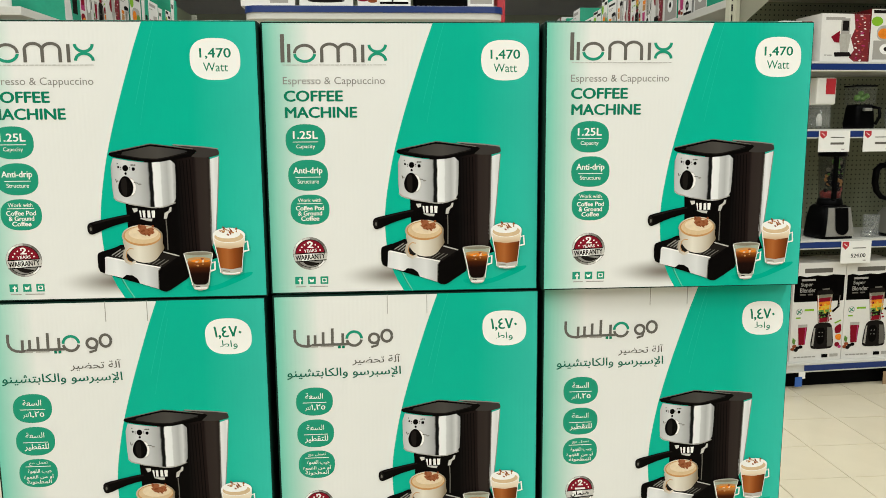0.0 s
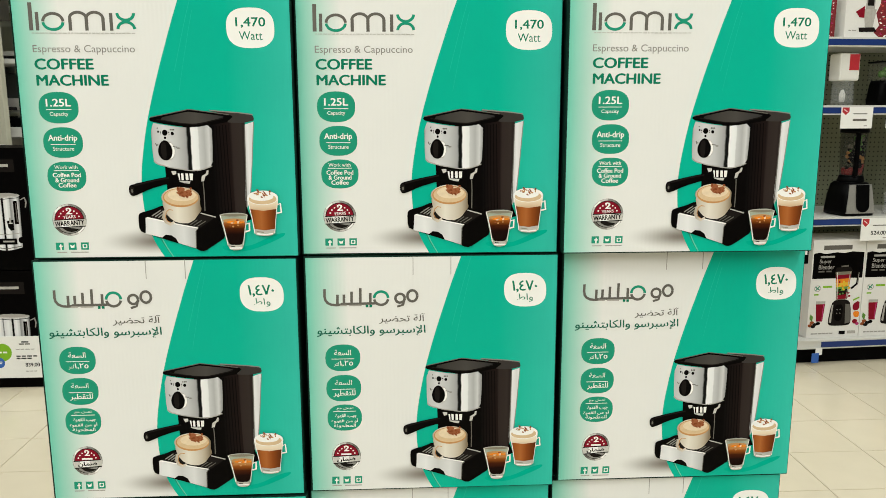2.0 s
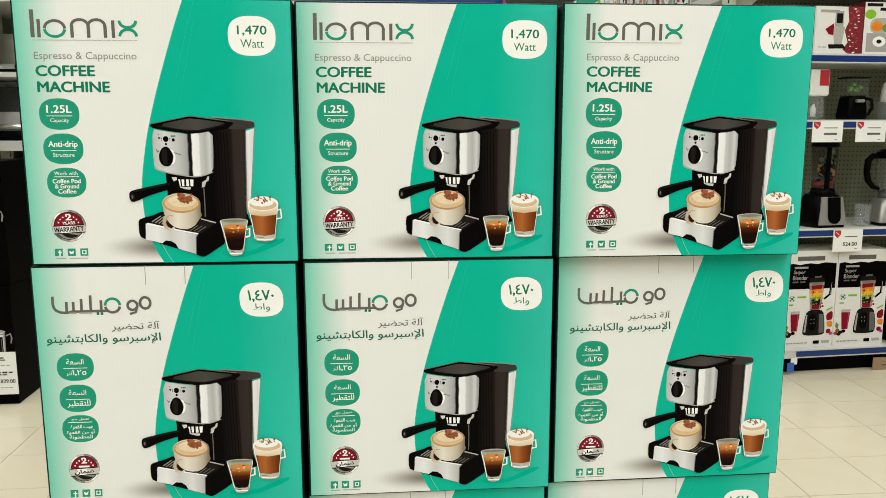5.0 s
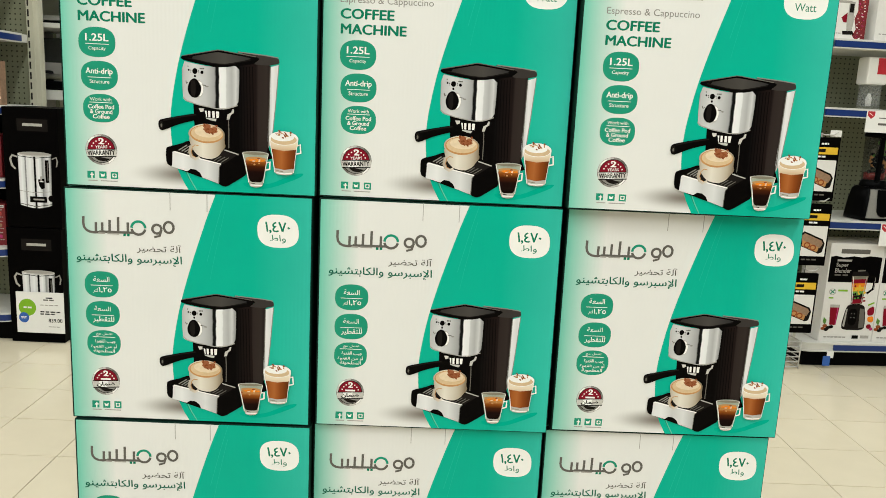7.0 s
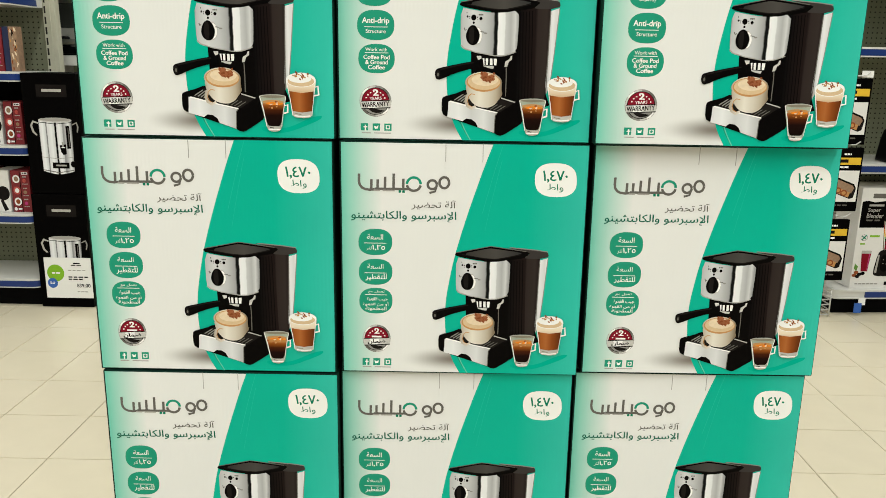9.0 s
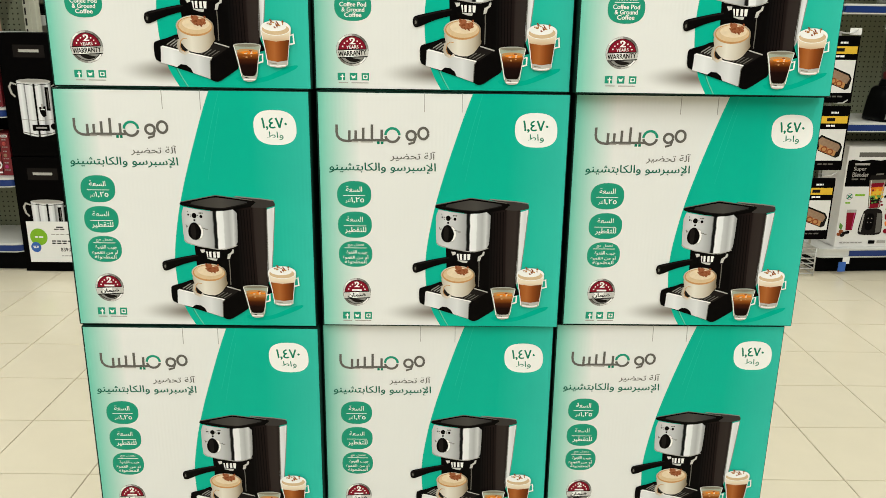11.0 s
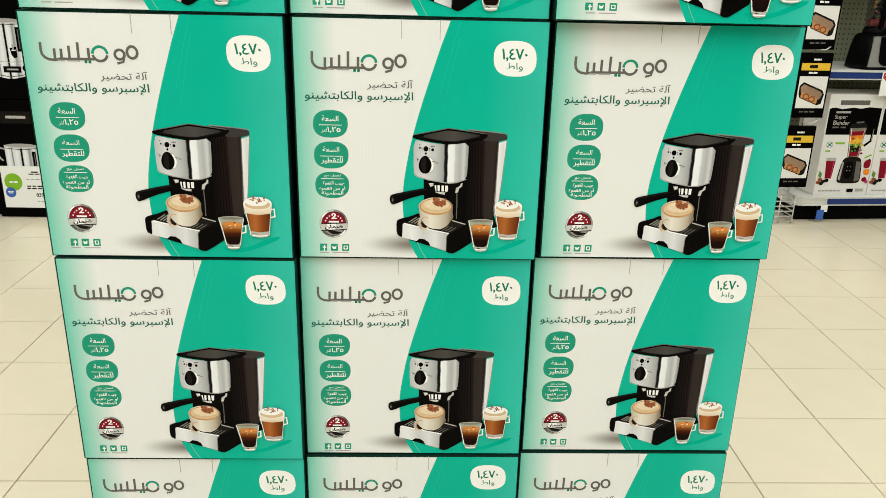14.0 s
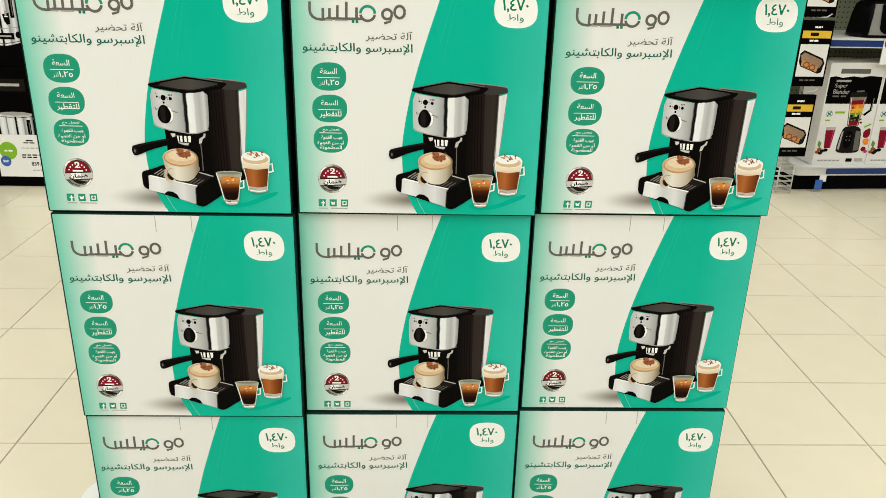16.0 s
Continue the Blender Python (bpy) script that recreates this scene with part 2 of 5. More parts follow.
def lathe(profile, n=24, bm=None, cx=0., cy=0., mi=0, squash=1.):
    """A turned body from (radius, height) pairs."""
    tmp = bmesh.new()
    rings = []
    for r, z in profile:
        rings.append([tmp.verts.new((cx + r * math.cos(2 * math.pi * i / n), cy + squash * r * math.sin(2 * math.pi * i / n), z)) for i in range(n)])
    for a, b in zip(rings, rings[1:]):
        for i in range(n):
            tmp.faces.new((a[i], a[(i + 1) % n], b[(i + 1) % n], b[i]))
    tmp.faces.new(rings[0][::-1])
    tmp.faces.new(rings[-1])
    for f in tmp.faces:
        f.smooth = len(f.verts) == 4
    return merge(bm, tmp, mi)


def tube(points, r, n=8, bm=None, mi=0):
    """A round bar along a line of points."""
    tmp = bmesh.new()
    rings = []
    pts = [Vector(p) for p in points]
    for i, p in enumerate(pts):
        way = (pts[min(i + 1, len(pts) - 1)] - pts[max(i - 1, 0)]).normalized()
        side = way.orthogonal().normalized()
        if rings:
            side = (keep - way * keep.dot(way)).normalized()
        keep = side
        up = way.cross(side)
        rr = r[i] if isinstance(r, (list, tuple)) else r
        rings.append([tmp.verts.new(p + rr * (math.cos(2 * math.pi * k / n) * side + math.sin(2 * math.pi * k / n) * up)) for k in range(n)])
    for a, b in zip(rings, rings[1:]):
        for k in range(n):
            tmp.faces.new((a[k], a[(k + 1) % n], b[(k + 1) % n], b[k])).smooth = True
    tmp.faces.new(rings[0][::-1])
    tmp.faces.new(rings[-1])
    return merge(bm, tmp, mi)


def prism(outline, z0, z1, bm=None, mi=0, bevel=0.):
    """A plate of a given plan outline."""
    tmp = bmesh.new()
    low = [tmp.verts.new((x, y, z0)) for x, y in outline]
    high = [tmp.verts.new((x, y, z1)) for x, y in outline]
    n = len(outline)
    tmp.faces.new(low[::-1])
    tmp.faces.new(high)
    for i in range(n):
        tmp.faces.new((low[i], low[(i + 1) % n], high[(i + 1) % n], high[i]))
    return merge(bm, tmp, mi)


def rounded(x0, x1, y0, y1, r, corners="abcd", n=6):
    """Plan outline of a rectangle with rounded corners: a front left, b front right, c back right, d back left."""
    out = []
    for tag, cx, cy, a0, px, py in (("a", x0 + r, y0 + r, 180, x0, y0), ("b", x1 - r, y0 + r, 270, x1, y0), ("c", x1 - r, y1 - r, 0, x1, y1), ("d", x0 + r, y1 - r, 90, x0, y1)):
        if tag in corners:
            out += [(cx + r * math.cos(radians(a0 + 90 * i / n)), cy + r * math.sin(radians(a0 + 90 * i / n))) for i in range(n + 1)]
        else:
            out.append((px, py))
    return out


# ---- flat print: shapes laid on a front that faces -y ----
class Print:
    """Shapes in a drawing's own units, laid in thin layers on a front of w by h metres whose middle is at (0, y, zc)."""

    def __init__(self, x0, y0, x1, y1, w, h, y, zc, taper=(0, 0), lens=1., shift=(0, 0)):
        self.box, self.w, self.h, self.y, self.zc, self.taper, self.lens, self.shift = (x0, y0, x1, y1), w, h, y, zc, taper, lens, shift
        self.bm, self.mats, self.step = bmesh.new(), [], 0

    def at(self, px, py):
        x0, y0, x1, y1 = self.box
        v = (py - y0) / (y1 - y0)
        left, right = x0 + self.taper[0] * v, x1 - self.taper[1] * v
        u = (px - left) / (right - left) + self.shift[0]
        v = v / (self.lens - (self.lens - 1) * v) + self.shift[1]
        return (u - .5) * self.w, self.zc + (.5 - v) * self.h

    def slot(self, material):
        if material not in self.mats:
            self.mats.append(material)
        return self.mats.index(material)

    def layer(self):
        self.step += 1
        return self.y - .0001 - .00002 * self.step

    def poly(self, points, material, soft=0):
        """soft: how often the corners are cut, to round the outline."""
        for _ in range(soft):
            cut = []
            for (ax, ay), (bx, by) in zip(points, points[1:] + points[:1]):
                cut += [(.78 * ax + .22 * bx, .78 * ay + .22 * by), (.22 * ax + .78 * bx, .22 * ay + .78 * by)]
            points = cut
        y = self.layer()
        vs = []
        for p in points:
            x, z = self.at(*p)
            vs.append(self.bm.verts.new((x, y, z)))
        f = self.bm.faces.new(vs)
        f.normal_update()
        if f.normal.y > 0:
            f.normal_flip()
        f.material_index = self.slot(material)
        return self

    def oval(self, cx, cy, w, h, material, power=2., n=32, turn=0., a0=0., a1=360.):
        pts = []
        for i in range(n + (a1 - a0 < 360)):
            a = radians(a0 + (a1 - a0) * i / n)
            c, s = math.cos(a), math.sin(a)
            x = w / 2 * math.copysign(abs(c) ** (2 / power), c)
            y = h / 2 * math.copysign(abs(s) ** (2 / power), s)
            t = radians(turn)
            pts.append((cx + x * math.cos(t) - y * math.sin(t), cy + x * math.sin(t) + y * math.cos(t)))
        return self.poly(pts, material)

    def line(self, points, width, material, closed=False):
        """A stroke of even or changing width."""
        y = self.layer()
        n = len(points)
        quads = []
        for i, p in enumerate(points):
            a = points[(i - 1) % n if closed else max(i - 1, 0)]
            b = points[(i + 1) % n if closed else min(i + 1, n - 1)]
            d = Vector((b[0] - a[0], b[1] - a[1])).normalized()
            wd = (width[i] if isinstance(width, (list, tuple)) else width) / 2
            quads.append(((p[0] - d.y * wd, p[1] + d.x * wd), (p[0] + d.y * wd, p[1] - d.x * wd)))
        vs = []
        for pair in quads:
            vs.append([self.bm.verts.new((self.at(*q)[0], y, self.at(*q)[1])) for q in pair])
        slot = self.slot(material)
        for i in range(n if closed else n - 1):
            a, b = vs[i], vs[(i + 1) % n]
            f = self.bm.faces.new((a[0], b[0], b[1], a[1]))
            f.normal_update()
            if f.normal.y > 0:
                f.normal_flip()
            f.material_index = slot
        return self

    def arc(self, cx, cy, rx, ry, a0, a1, width, material, n=16):
        return self.line([(cx + rx * math.cos(radians(a0 + (a1 - a0) * i / n)), cy + ry * math.sin(radians(a0 + (a1 - a0) * i / n))) for i in range(n + 1)], width, material)

    def rect(self, x0, y0, x1, y1, material):
        return self.poly([(x0, y0), (x1, y0), (x1, y1), (x0, y1)], material)

    def bars(self, x0, y0, x1, y1, material, words, seed=1):
        """Writing too small to read: short bars for words."""
        rnd = random.Random(seed)
        lens = [rnd.uniform(.6, 1.4) for _ in range(words)]
        unit = (x1 - x0) / (sum(lens) + .25 * (words - 1))
        x = x0
        for ln in lens:
            self.rect(x, y0, x + ln * unit, y1, material)
            x += (ln + .25) * unit
        return self

    def text(self, words, x0, y0, x1, y1, material, bold=0., turn=0.):
        """Writing in the built-in font, fitted into a rectangle of the drawing."""
        cu = bpy.data.curves.new("writing", "FONT")
        cu.body, cu.resolution_u = words, 4
        tmp = new("writing", cu)
        me = bpy.data.meshes.new_from_object(tmp.evaluated_get(bpy.context.evaluated_depsgraph_get()))
        bpy.data.objects.remove(tmp)
        bpy.data.curves.remove(cu)
        xs, ys = [v.co.x for v in me.vertices], [v.co.y for v in me.vertices]
        ax, bx, ay, by = min(xs), max(xs), min(ys), max(ys)
        slot = self.slot(material)
        cx, cy, t = (x0 + x1) / 2, (y0 + y1) / 2, radians(turn)
        raw = [v.co.copy() for v in me.vertices]
        grow = max(bold, 0) * (x1 - x0) / (bx - ax)
        for dx, dy in ([(-1, 0), (1, 0), (0, -.6), (0, .6)] if grow else [(0, 0)]):
            y = self.layer()
            for v, co in zip(me.vertices, raw):
                px = x0 + (co.x - ax) / (bx - ax) * (x1 - x0) - cx + dx * grow
                py = y1 - (co.y - ay) / (by - ay) * (y1 - y0) - cy + dy * grow
                gx, gz = self.at(cx + px * math.cos(t) - py * math.sin(t), cy + px * math.sin(t) + py * math.cos(t))
                v.co = (gx, y, gz)
            for p in me.polygons:
                p.material_index = slot
            self.bm.from_mesh(me)
        bpy.data.meshes.remove(me)
        return self

    def put(self, name, parent, label=""):
        for f in self.bm.faces:
            f.normal_update()
            if f.normal.y > 0:
                f.normal_flip()
        ob = part(name, self.bm, self.mats, parent, label)
        self.bm, self.mats = bmesh.new(), []
        return ob


# letters: separate, end, start and middle form
FORMS = {"ا": (0xFE8D, 2), "آ": (0xFE81, 2), "أ": (0xFE83, 2), "ب": (0xFE8F, 4), "ة": (0xFE93, 2), "ت": (0xFE95, 4), "ج": (0xFE9D, 4), "ح": (0xFEA1, 4),
         "ر": (0xFEAD, 2), "س": (0xFEB1, 4), "ش": (0xFEB5, 4), "ض": (0xFEBD, 4), "ط": (0xFEC1, 4), "ع": (0xFEC9, 4), "ق": (0xFED5, 4), "ك": (0xFED9, 4),
         "ل": (0xFEDD, 4), "م": (0xFEE1, 4), "ن": (0xFEE5, 4), "ه": (0xFEE9, 4), "و": (0xFEED, 2), "ي": (0xFEF1, 4), "لإ": (0xFEF9, 2)}


def arabic(words):
    """The joined letter forms in the order in which they stand from left to right."""
    units = []
    for ch in words:
        if ch == "إ" and units and units[-1] == "ل":
            units[-1] = "لإ"
        else:
            units.append(ch)
    out = []
    for i, u in enumerate(units):
        if u not in FORMS:
            out.append(u)
            continue
        code, forms = FORMS[u]
        before = i > 0 and units[i - 1] in FORMS and FORMS[units[i - 1]][1] == 4
        after = forms == 4 and i + 1 < len(units) and units[i + 1] in FORMS
        out.append(chr(code + (3 if before and after else 2 if after else 1 if before else 0)))
    return "".join(reversed(out))


# ---- the cartons of coffee machines ----
FRONT = -D / 2


def carton(arabic_side):
    """One printed carton; its foot is at the middle of its base."""
    zc = H / 2
    side = "Arabic" if arabic_side else "English"
    box = thing("coffee_machine_carton", "white and green coffee machine carton, %s print in front, stacked" % side, "carton", group="stack of coffee machine cartons")
    body = part("body", slab(-W / 2, W / 2, FRONT, D / 2, 0, H, .0022), "carton_side", box, "green printed cardboard box, darkened to shade the gaps")
    # lid flaps with their seam on top
    seam = bmesh.new()
    slab(-W / 2 + .004, W / 2 - .004, FRONT + .012, -.001, H - .0005, H + .0016, 0, seam)
    slab(-W / 2 + .004, W / 2 - .004, .001, D / 2 - .003, H - .0005, H + .0016, 0, seam)
    part("lid_flap", seam, "pale_green", body)
    eng = Print(0, 0, 840, 850, W - .003, H - .003, FRONT, zc, (8, 14), 1.027)
    ara = Print(10, 28, 888, 840, W - .003, H - .003, FRONT, zc, (30, 50), 1.10)
    ink = ara if arabic_side else eng
    # white ground and the green sweep
    e = Print(0, 0, 1, 1, W - .004, H - .004, FRONT, zc)
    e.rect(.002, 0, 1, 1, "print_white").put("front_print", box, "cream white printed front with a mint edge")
    edge = [(517, 0), (489, 80), (462, 165), (436, 250), (412, 335), (391, 420), (376, 500), (366, 570), (363, 630), (366, 695), (376, 755), (393, 805), (417, 850)]
    smooth = []
    for i in range(len(edge) - 1):
        p0, p1, p2, p3 = [Vector((*edge[min(max(i + k, 0), len(edge) - 1)], 0)) for k in (-1, 0, 1, 2)]
        for k in range(4):
            t = k / 4
            q = .5 * (2 * p1 + (p2 - p0) * t + (2 * p0 - 5 * p1 + 4 * p2 - p3) * t * t + (3 * p1 - p0 - 3 * p2 + p3) * t ** 3)
            smooth.append((q.x, q.y))
    smooth.append(edge[-1])
    eng.step = 2
    g = eng.poly(smooth + [(826, 850), (840, 0)], "print_green")
    g.put("green_sweep", box, "green printed sweep")
    g.line([(x + 15 + max(0, y - 640) * .05, y) for x, y in smooth if y > 720], 3, "ink_green").put("sheen_line", box)
    g.line([(x + 27, y) for x, y in smooth if y > 690], [2 + .12 * i for i in range(len([1 for x, y in smooth if y > 690]))], "pale_green").put("sheen_line", box)
    g.line([(x + 34 + .06 * y, y) for x, y in smooth if y < 260], [1.5 + .02 * i for i in range(len([1 for x, y in smooth if y < 260]))], "sheen_green").put("sheen_line", box)
    g.line([(x + 46 + .1 * y, y) for x, y in smooth if 40 < y < 330], 1.2, "sheen_green").put("sheen_line", box)

    # the printed machine
    pic = Print(0, 0, 840, 850, W - .003, H - .003, FRONT, zc, (8, 14), 1.027, (.004, -.013) if arabic_side else (0, 0))
    pic.step = 8
    # printed shade under the picture, tower and body
    pic.poly([(597, 804), (678, 813), (765, 772), (802, 766), (790, 782), (678, 827), (603, 821)], 'ink_shade_green', 2)
    pic.poly([(438, 555), (441, 506), (514, 415), (587, 423), (636, 402), (692, 422), (690, 554), (684, 689), (697, 723), (609, 751), (541, 714), (442, 665)], 'ink_black')
    pic.poly([(588, 428), (640, 419), (645, 566), (647, 714), (602, 720), (588, 714)], 'print_ribs')
    pic.poly([(641, 420), (691, 422), (687, 554), (681, 689), (677, 714), (647, 714)], 'print_tower')
    pic.line([(594, 432), (596, 712)], 3.1, 'ink_black')
    pic.line([(603, 431), (606, 711)], 3.1, 'ink_black')
    pic.line([(613, 430), (616, 711)], 3.1, 'ink_black')
    pic.line([(623, 428), (626, 711)], 3.1, 'ink_black')
    pic.line([(633, 427), (636, 711)], 3.1, 'ink_black')
    pic.poly([(691, 427), (719, 418), (716, 465), (707, 553), (699, 621), (691, 672), (684, 688), (681, 664), (686, 554)], 'print_trim')
    pic.line([(691, 427), (687, 554), (683, 683)], 3.1, 'ink_grey')
    pic.line([(719, 419), (707, 553), (695, 664)], 2.5, 'ink_mid_grey')
    pic.poly([(575, 383), (599, 384), (673, 390), (718, 396), (722, 414), (705, 418), (689, 422), (649, 421), (636, 419), (656, 404), (647, 397)], 'ink_tower_top', 1)
    pic.line([(587, 383), (673, 390), (718, 396)], 3.1, 'ink_mid_grey')
    # steel head with a dark seam
    pic.poly([(403, 419), (441, 427), (490, 434), (526, 436), (590, 425), (589, 493), (585, 557), (546, 570), (515, 571), (454, 560), (415, 550), (404, 539)], 'print_steel', 1)
    pic.line([(405, 537), (417, 548), (454, 559), (515, 569), (546, 568), (584, 555)], 3.1, 'ink_light_grey')
    pic.poly([(398, 411), (403, 404), (505, 382), (520, 379), (533, 381), (645, 396), (657, 402), (649, 409), (578, 428), (542, 435), (481, 431), (409, 418)], 'ink_black', 1)
    pic.poly([(420, 408), (511, 388), (526, 387), (626, 400), (628, 405), (554, 422), (535, 424), (491, 421)], 'print_lid', 1)
    pic.line([(403, 404), (505, 383), (520, 380), (533, 381), (644, 396)], 2.5, 'ink_grey')
    pic.line([(423, 410), (491, 422), (535, 426), (554, 424), (627, 407)], 2.5, 'ink_soft_black')
    # lamps, knob and marks
    pic.oval(425, 448, 6, 7, 'ink_black', n=12)
    pic.oval(432, 449, 3, 4, 'ink_black', n=12)
    pic.oval(432, 455, 2, 3, 'ink_black', n=12)
    pic.oval(445, 451, 17, 19, 'ink_black', n=12)
    pic.oval(457, 450, 3, 4, 'ink_black', n=12)
    pic.oval(458, 456, 2, 3, 'ink_black', n=12)
    pic.oval(468, 454, 10, 11, 'ink_black', n=12)
    pic.oval(445, 467, 7, 8, 'ink_black', n=12)
    pic.oval(423, 437, 3, 4, 'ink_black', n=12)
    pic.oval(445, 465, 4, 4, 'ink_black', n=12)
    pic.oval(463, 442, 5, 5, 'ink_grey', n=8)
    pic.oval(468, 442, 5, 5, 'ink_grey', n=8)
    pic.oval(473, 442, 5, 5, 'ink_grey', n=8)
    pic.oval(455, 507, 36, 56, 'ink_glass', n=24)
    pic.oval(458, 507, 28, 49, 'ink_white', n=24)
    pic.poly([(420, 506), (428, 483), (439, 474), (451, 476), (462, 492), (466, 507), (461, 527), (450, 537), (435, 536), (424, 525)], 'ink_black', 2)
    pic.poly([(433, 481), (447, 480), (446, 534), (434, 532), (429, 506)], 'ink_soft_black', 1)
    pic.line([(415, 483), (418, 492), (422, 487)], 3.1, 'ink_grey')
    pic.line([(467, 494), (480, 496)], 2.5, 'ink_grey')
    pic.oval(484, 499, 11, 5, 'ink_mid_grey', n=10)
    # chrome under the head, wand and grip
    pic.poly([(456, 570), (472, 570), (472, 579), (462, 583)], 'ink_silver')
    pic.poly([(476, 577), (523, 578), (521, 599), (480, 598)], 'ink_white')
    pic.line([(484, 577), (485, 600)], 4.3, 'ink_black')
    pic.line([(497, 577), (497, 600)], 6.1, 'ink_black')
    pic.line([(510, 577), (511, 600)], 4.3, 'ink_black')
    pic.poly([(471, 599), (514, 602), (511, 610), (496, 608)], 'ink_silver')
    pic.poly([(567, 568), (572, 569), (570, 581), (561, 587), (556, 602), (547, 603), (550, 586), (562, 579)], 'ink_silver')
    pic.line([(553, 605), (554, 640), (553, 696)], 3.1, 'ink_grey')
    pic.poly([(324, 618), (332, 611), (399, 596), (451, 586), (478, 588), (480, 607), (442, 610), (387, 626), (340, 647), (328, 646), (323, 633)], 'ink_black', 1)
    pic.line([(340, 615), (399, 600), (448, 591)], 4.3, 'ink_soft_black')
    pic.oval(333, 630, 13, 27, 'ink_soft_black', n=14)
    pic.oval(333, 631, 6, 12, 'ink_grey', n=10)
    # drip tray
    pic.poly([(346, 709), (352, 700), (393, 689), (423, 676), (454, 684), (602, 714), (610, 723), (615, 777), (578, 802), (545, 823), (529, 821), (518, 814), (365, 765), (347, 755)], 'ink_black', 1)
    pic.poly([(379, 713), (424, 685), (584, 715), (536, 748)], 'ink_soft_black')
    pic.line([(388, 710), (416, 692)], 3.1, 'ink_mid_grey')
    pic.line([(398, 713), (425, 694)], 3.1, 'ink_mid_grey')
    pic.line([(408, 715), (433, 696)], 3.1, 'ink_mid_grey')
    pic.line([(417, 718), (442, 698)], 3.1, 'ink_mid_grey')
    pic.line([(493, 737), (516, 722)], 2.5, 'ink_grey')
    pic.line([(504, 739), (528, 723)], 2.5, 'ink_grey')
    pic.line([(515, 741), (541, 725)], 2.5, 'ink_grey')
    pic.line([(526, 744), (553, 727)], 2.5, 'ink_grey')
    pic.line([(539, 702), (585, 715)], 3.7, 'ink_silver')
    pic.poly([(368, 716), (376, 713), (454, 732), (530, 748), (522, 755), (519, 814), (465, 796), (458, 781), (444, 771), (427, 769), (415, 778), (365, 765), (367, 745)], 'print_tray')
    pic.line([(372, 715), (454, 734), (527, 749)], 3.7, 'ink_white')
    pic.line([(527, 751), (521, 759), (519, 813)], 2.5, 'ink_grey')
    pic.put('printed_machine', box, 'printed picture of a steel and black espresso machine')
    # cappuccino cup
    pic.poly([(422, 660), (428, 692), (441, 714), (457, 728), (479, 734), (501, 733), (520, 723), (532, 706), (544, 691), (539, 677), (541, 646), (516, 665), (454, 665)], 'print_cup', 2)
    pic.line([(457, 692), (442, 687), (428, 697), (424, 715), (430, 729), (443, 737), (457, 729)], [8.6, 9.2, 9.2, 9.2, 8.6, 8.6, 7.4], 'print_cup')
    pic.line([(454, 692), (442, 690), (433, 698), (430, 714), (435, 726), (446, 732)], 2.5, 'ink_tan')
    pic.oval(481, 653, 119, 66, 'print_cup', n=32)
    pic.oval(481, 653, 110, 60, 'ink_tan', n=32)
    pic.oval(482, 651, 104, 52, 'ink_foam', n=32)
    pic.oval(485, 645, 86, 38, 'ink_cream', n=28)
    dust = random.Random(3)
    for k in range(8):
        pic.oval(487 + dust.gauss(0, 9), 638 + dust.gauss(0, 5), dust.uniform(20, 34), dust.uniform(9, 15), 'ink_russet', n=12, turn=dust.uniform(-20, 20))
    for k in range(22):
        pic.oval(487 + dust.gauss(0, 13), 638 + dust.gauss(0, 7), dust.uniform(4, 12), dust.uniform(3, 7), ('ink_cocoa', 'ink_russet', 'ink_cocoa')[k % 3], n=9, turn=dust.uniform(0, 90))
    pic.put('printed_cup', box, 'printed picture of a cappuccino in a white cup')
    # espresso glass
    pic.line([(675, 739), (689, 734), (688, 758), (670, 763)], 5.5, 'ink_white')
    pic.poly([(598, 708), (621, 702), (664, 701), (685, 708), (678, 745), (668, 801), (663, 817), (641, 821), (623, 817), (617, 801), (605, 745)], 'ink_shot_glass', 1)
    pic.poly([(607, 725), (640, 720), (678, 725), (672, 763), (665, 799), (653, 804), (632, 804), (621, 799), (613, 763)], 'print_espresso', 1)
    pic.oval(642, 726, 69, 13, 'ink_tan', n=20)
    pic.oval(646, 731, 56, 10, 'ink_orange', n=18)
    for k in range(10):
        pic.oval(643 + dust.gauss(0, 18), 731 + dust.uniform(-6, 14), dust.uniform(4, 11), dust.uniform(3, 6), ('ink_tan', 'ink_cream', 'ink_cocoa')[k % 3], n=8)
    pic.line([(599, 708), (610, 751), (619, 804)], 2.5, 'ink_white')
    pic.line([(684, 709), (675, 751), (667, 804)], 1.8, 'ink_white')
    pic.oval(642, 708, 86, 12, 'ink_glass', n=24)
    pic.oval(642, 709, 79, 9, 'ink_brown_glass', n=24)
    pic.poly([(621, 803), (665, 803), (663, 817), (641, 821), (623, 817)], 'ink_glass', 1)
    pic.line([(624, 813), (662, 813)], 3.7, 'ink_white')
    pic.line([(628, 807), (641, 809)], 2.5, 'ink_soft_black')
    # latte glass
    pic.line([(771, 682), (789, 673), (791, 701), (770, 705)], 5.5, 'ink_white')
    pic.poly([(687, 656), (783, 655), (777, 701), (769, 751), (765, 772), (737, 776), (706, 772), (702, 751), (694, 701)], 'ink_glass', 1)
    pic.poly([(694, 683), (735, 689), (778, 682), (774, 720), (768, 753), (736, 758), (705, 753), (699, 720)], 'print_latte')
    pic.poly([(687, 657), (783, 656), (781, 676), (778, 690), (735, 696), (694, 690), (690, 677)], 'print_foam')
    pic.oval(735, 655, 96, 46, 'ink_white', n=28)
    pic.oval(735, 659, 86, 34, 'ink_foam', n=26)
    pic.oval(732, 651, 74, 27, 'ink_white', n=24)
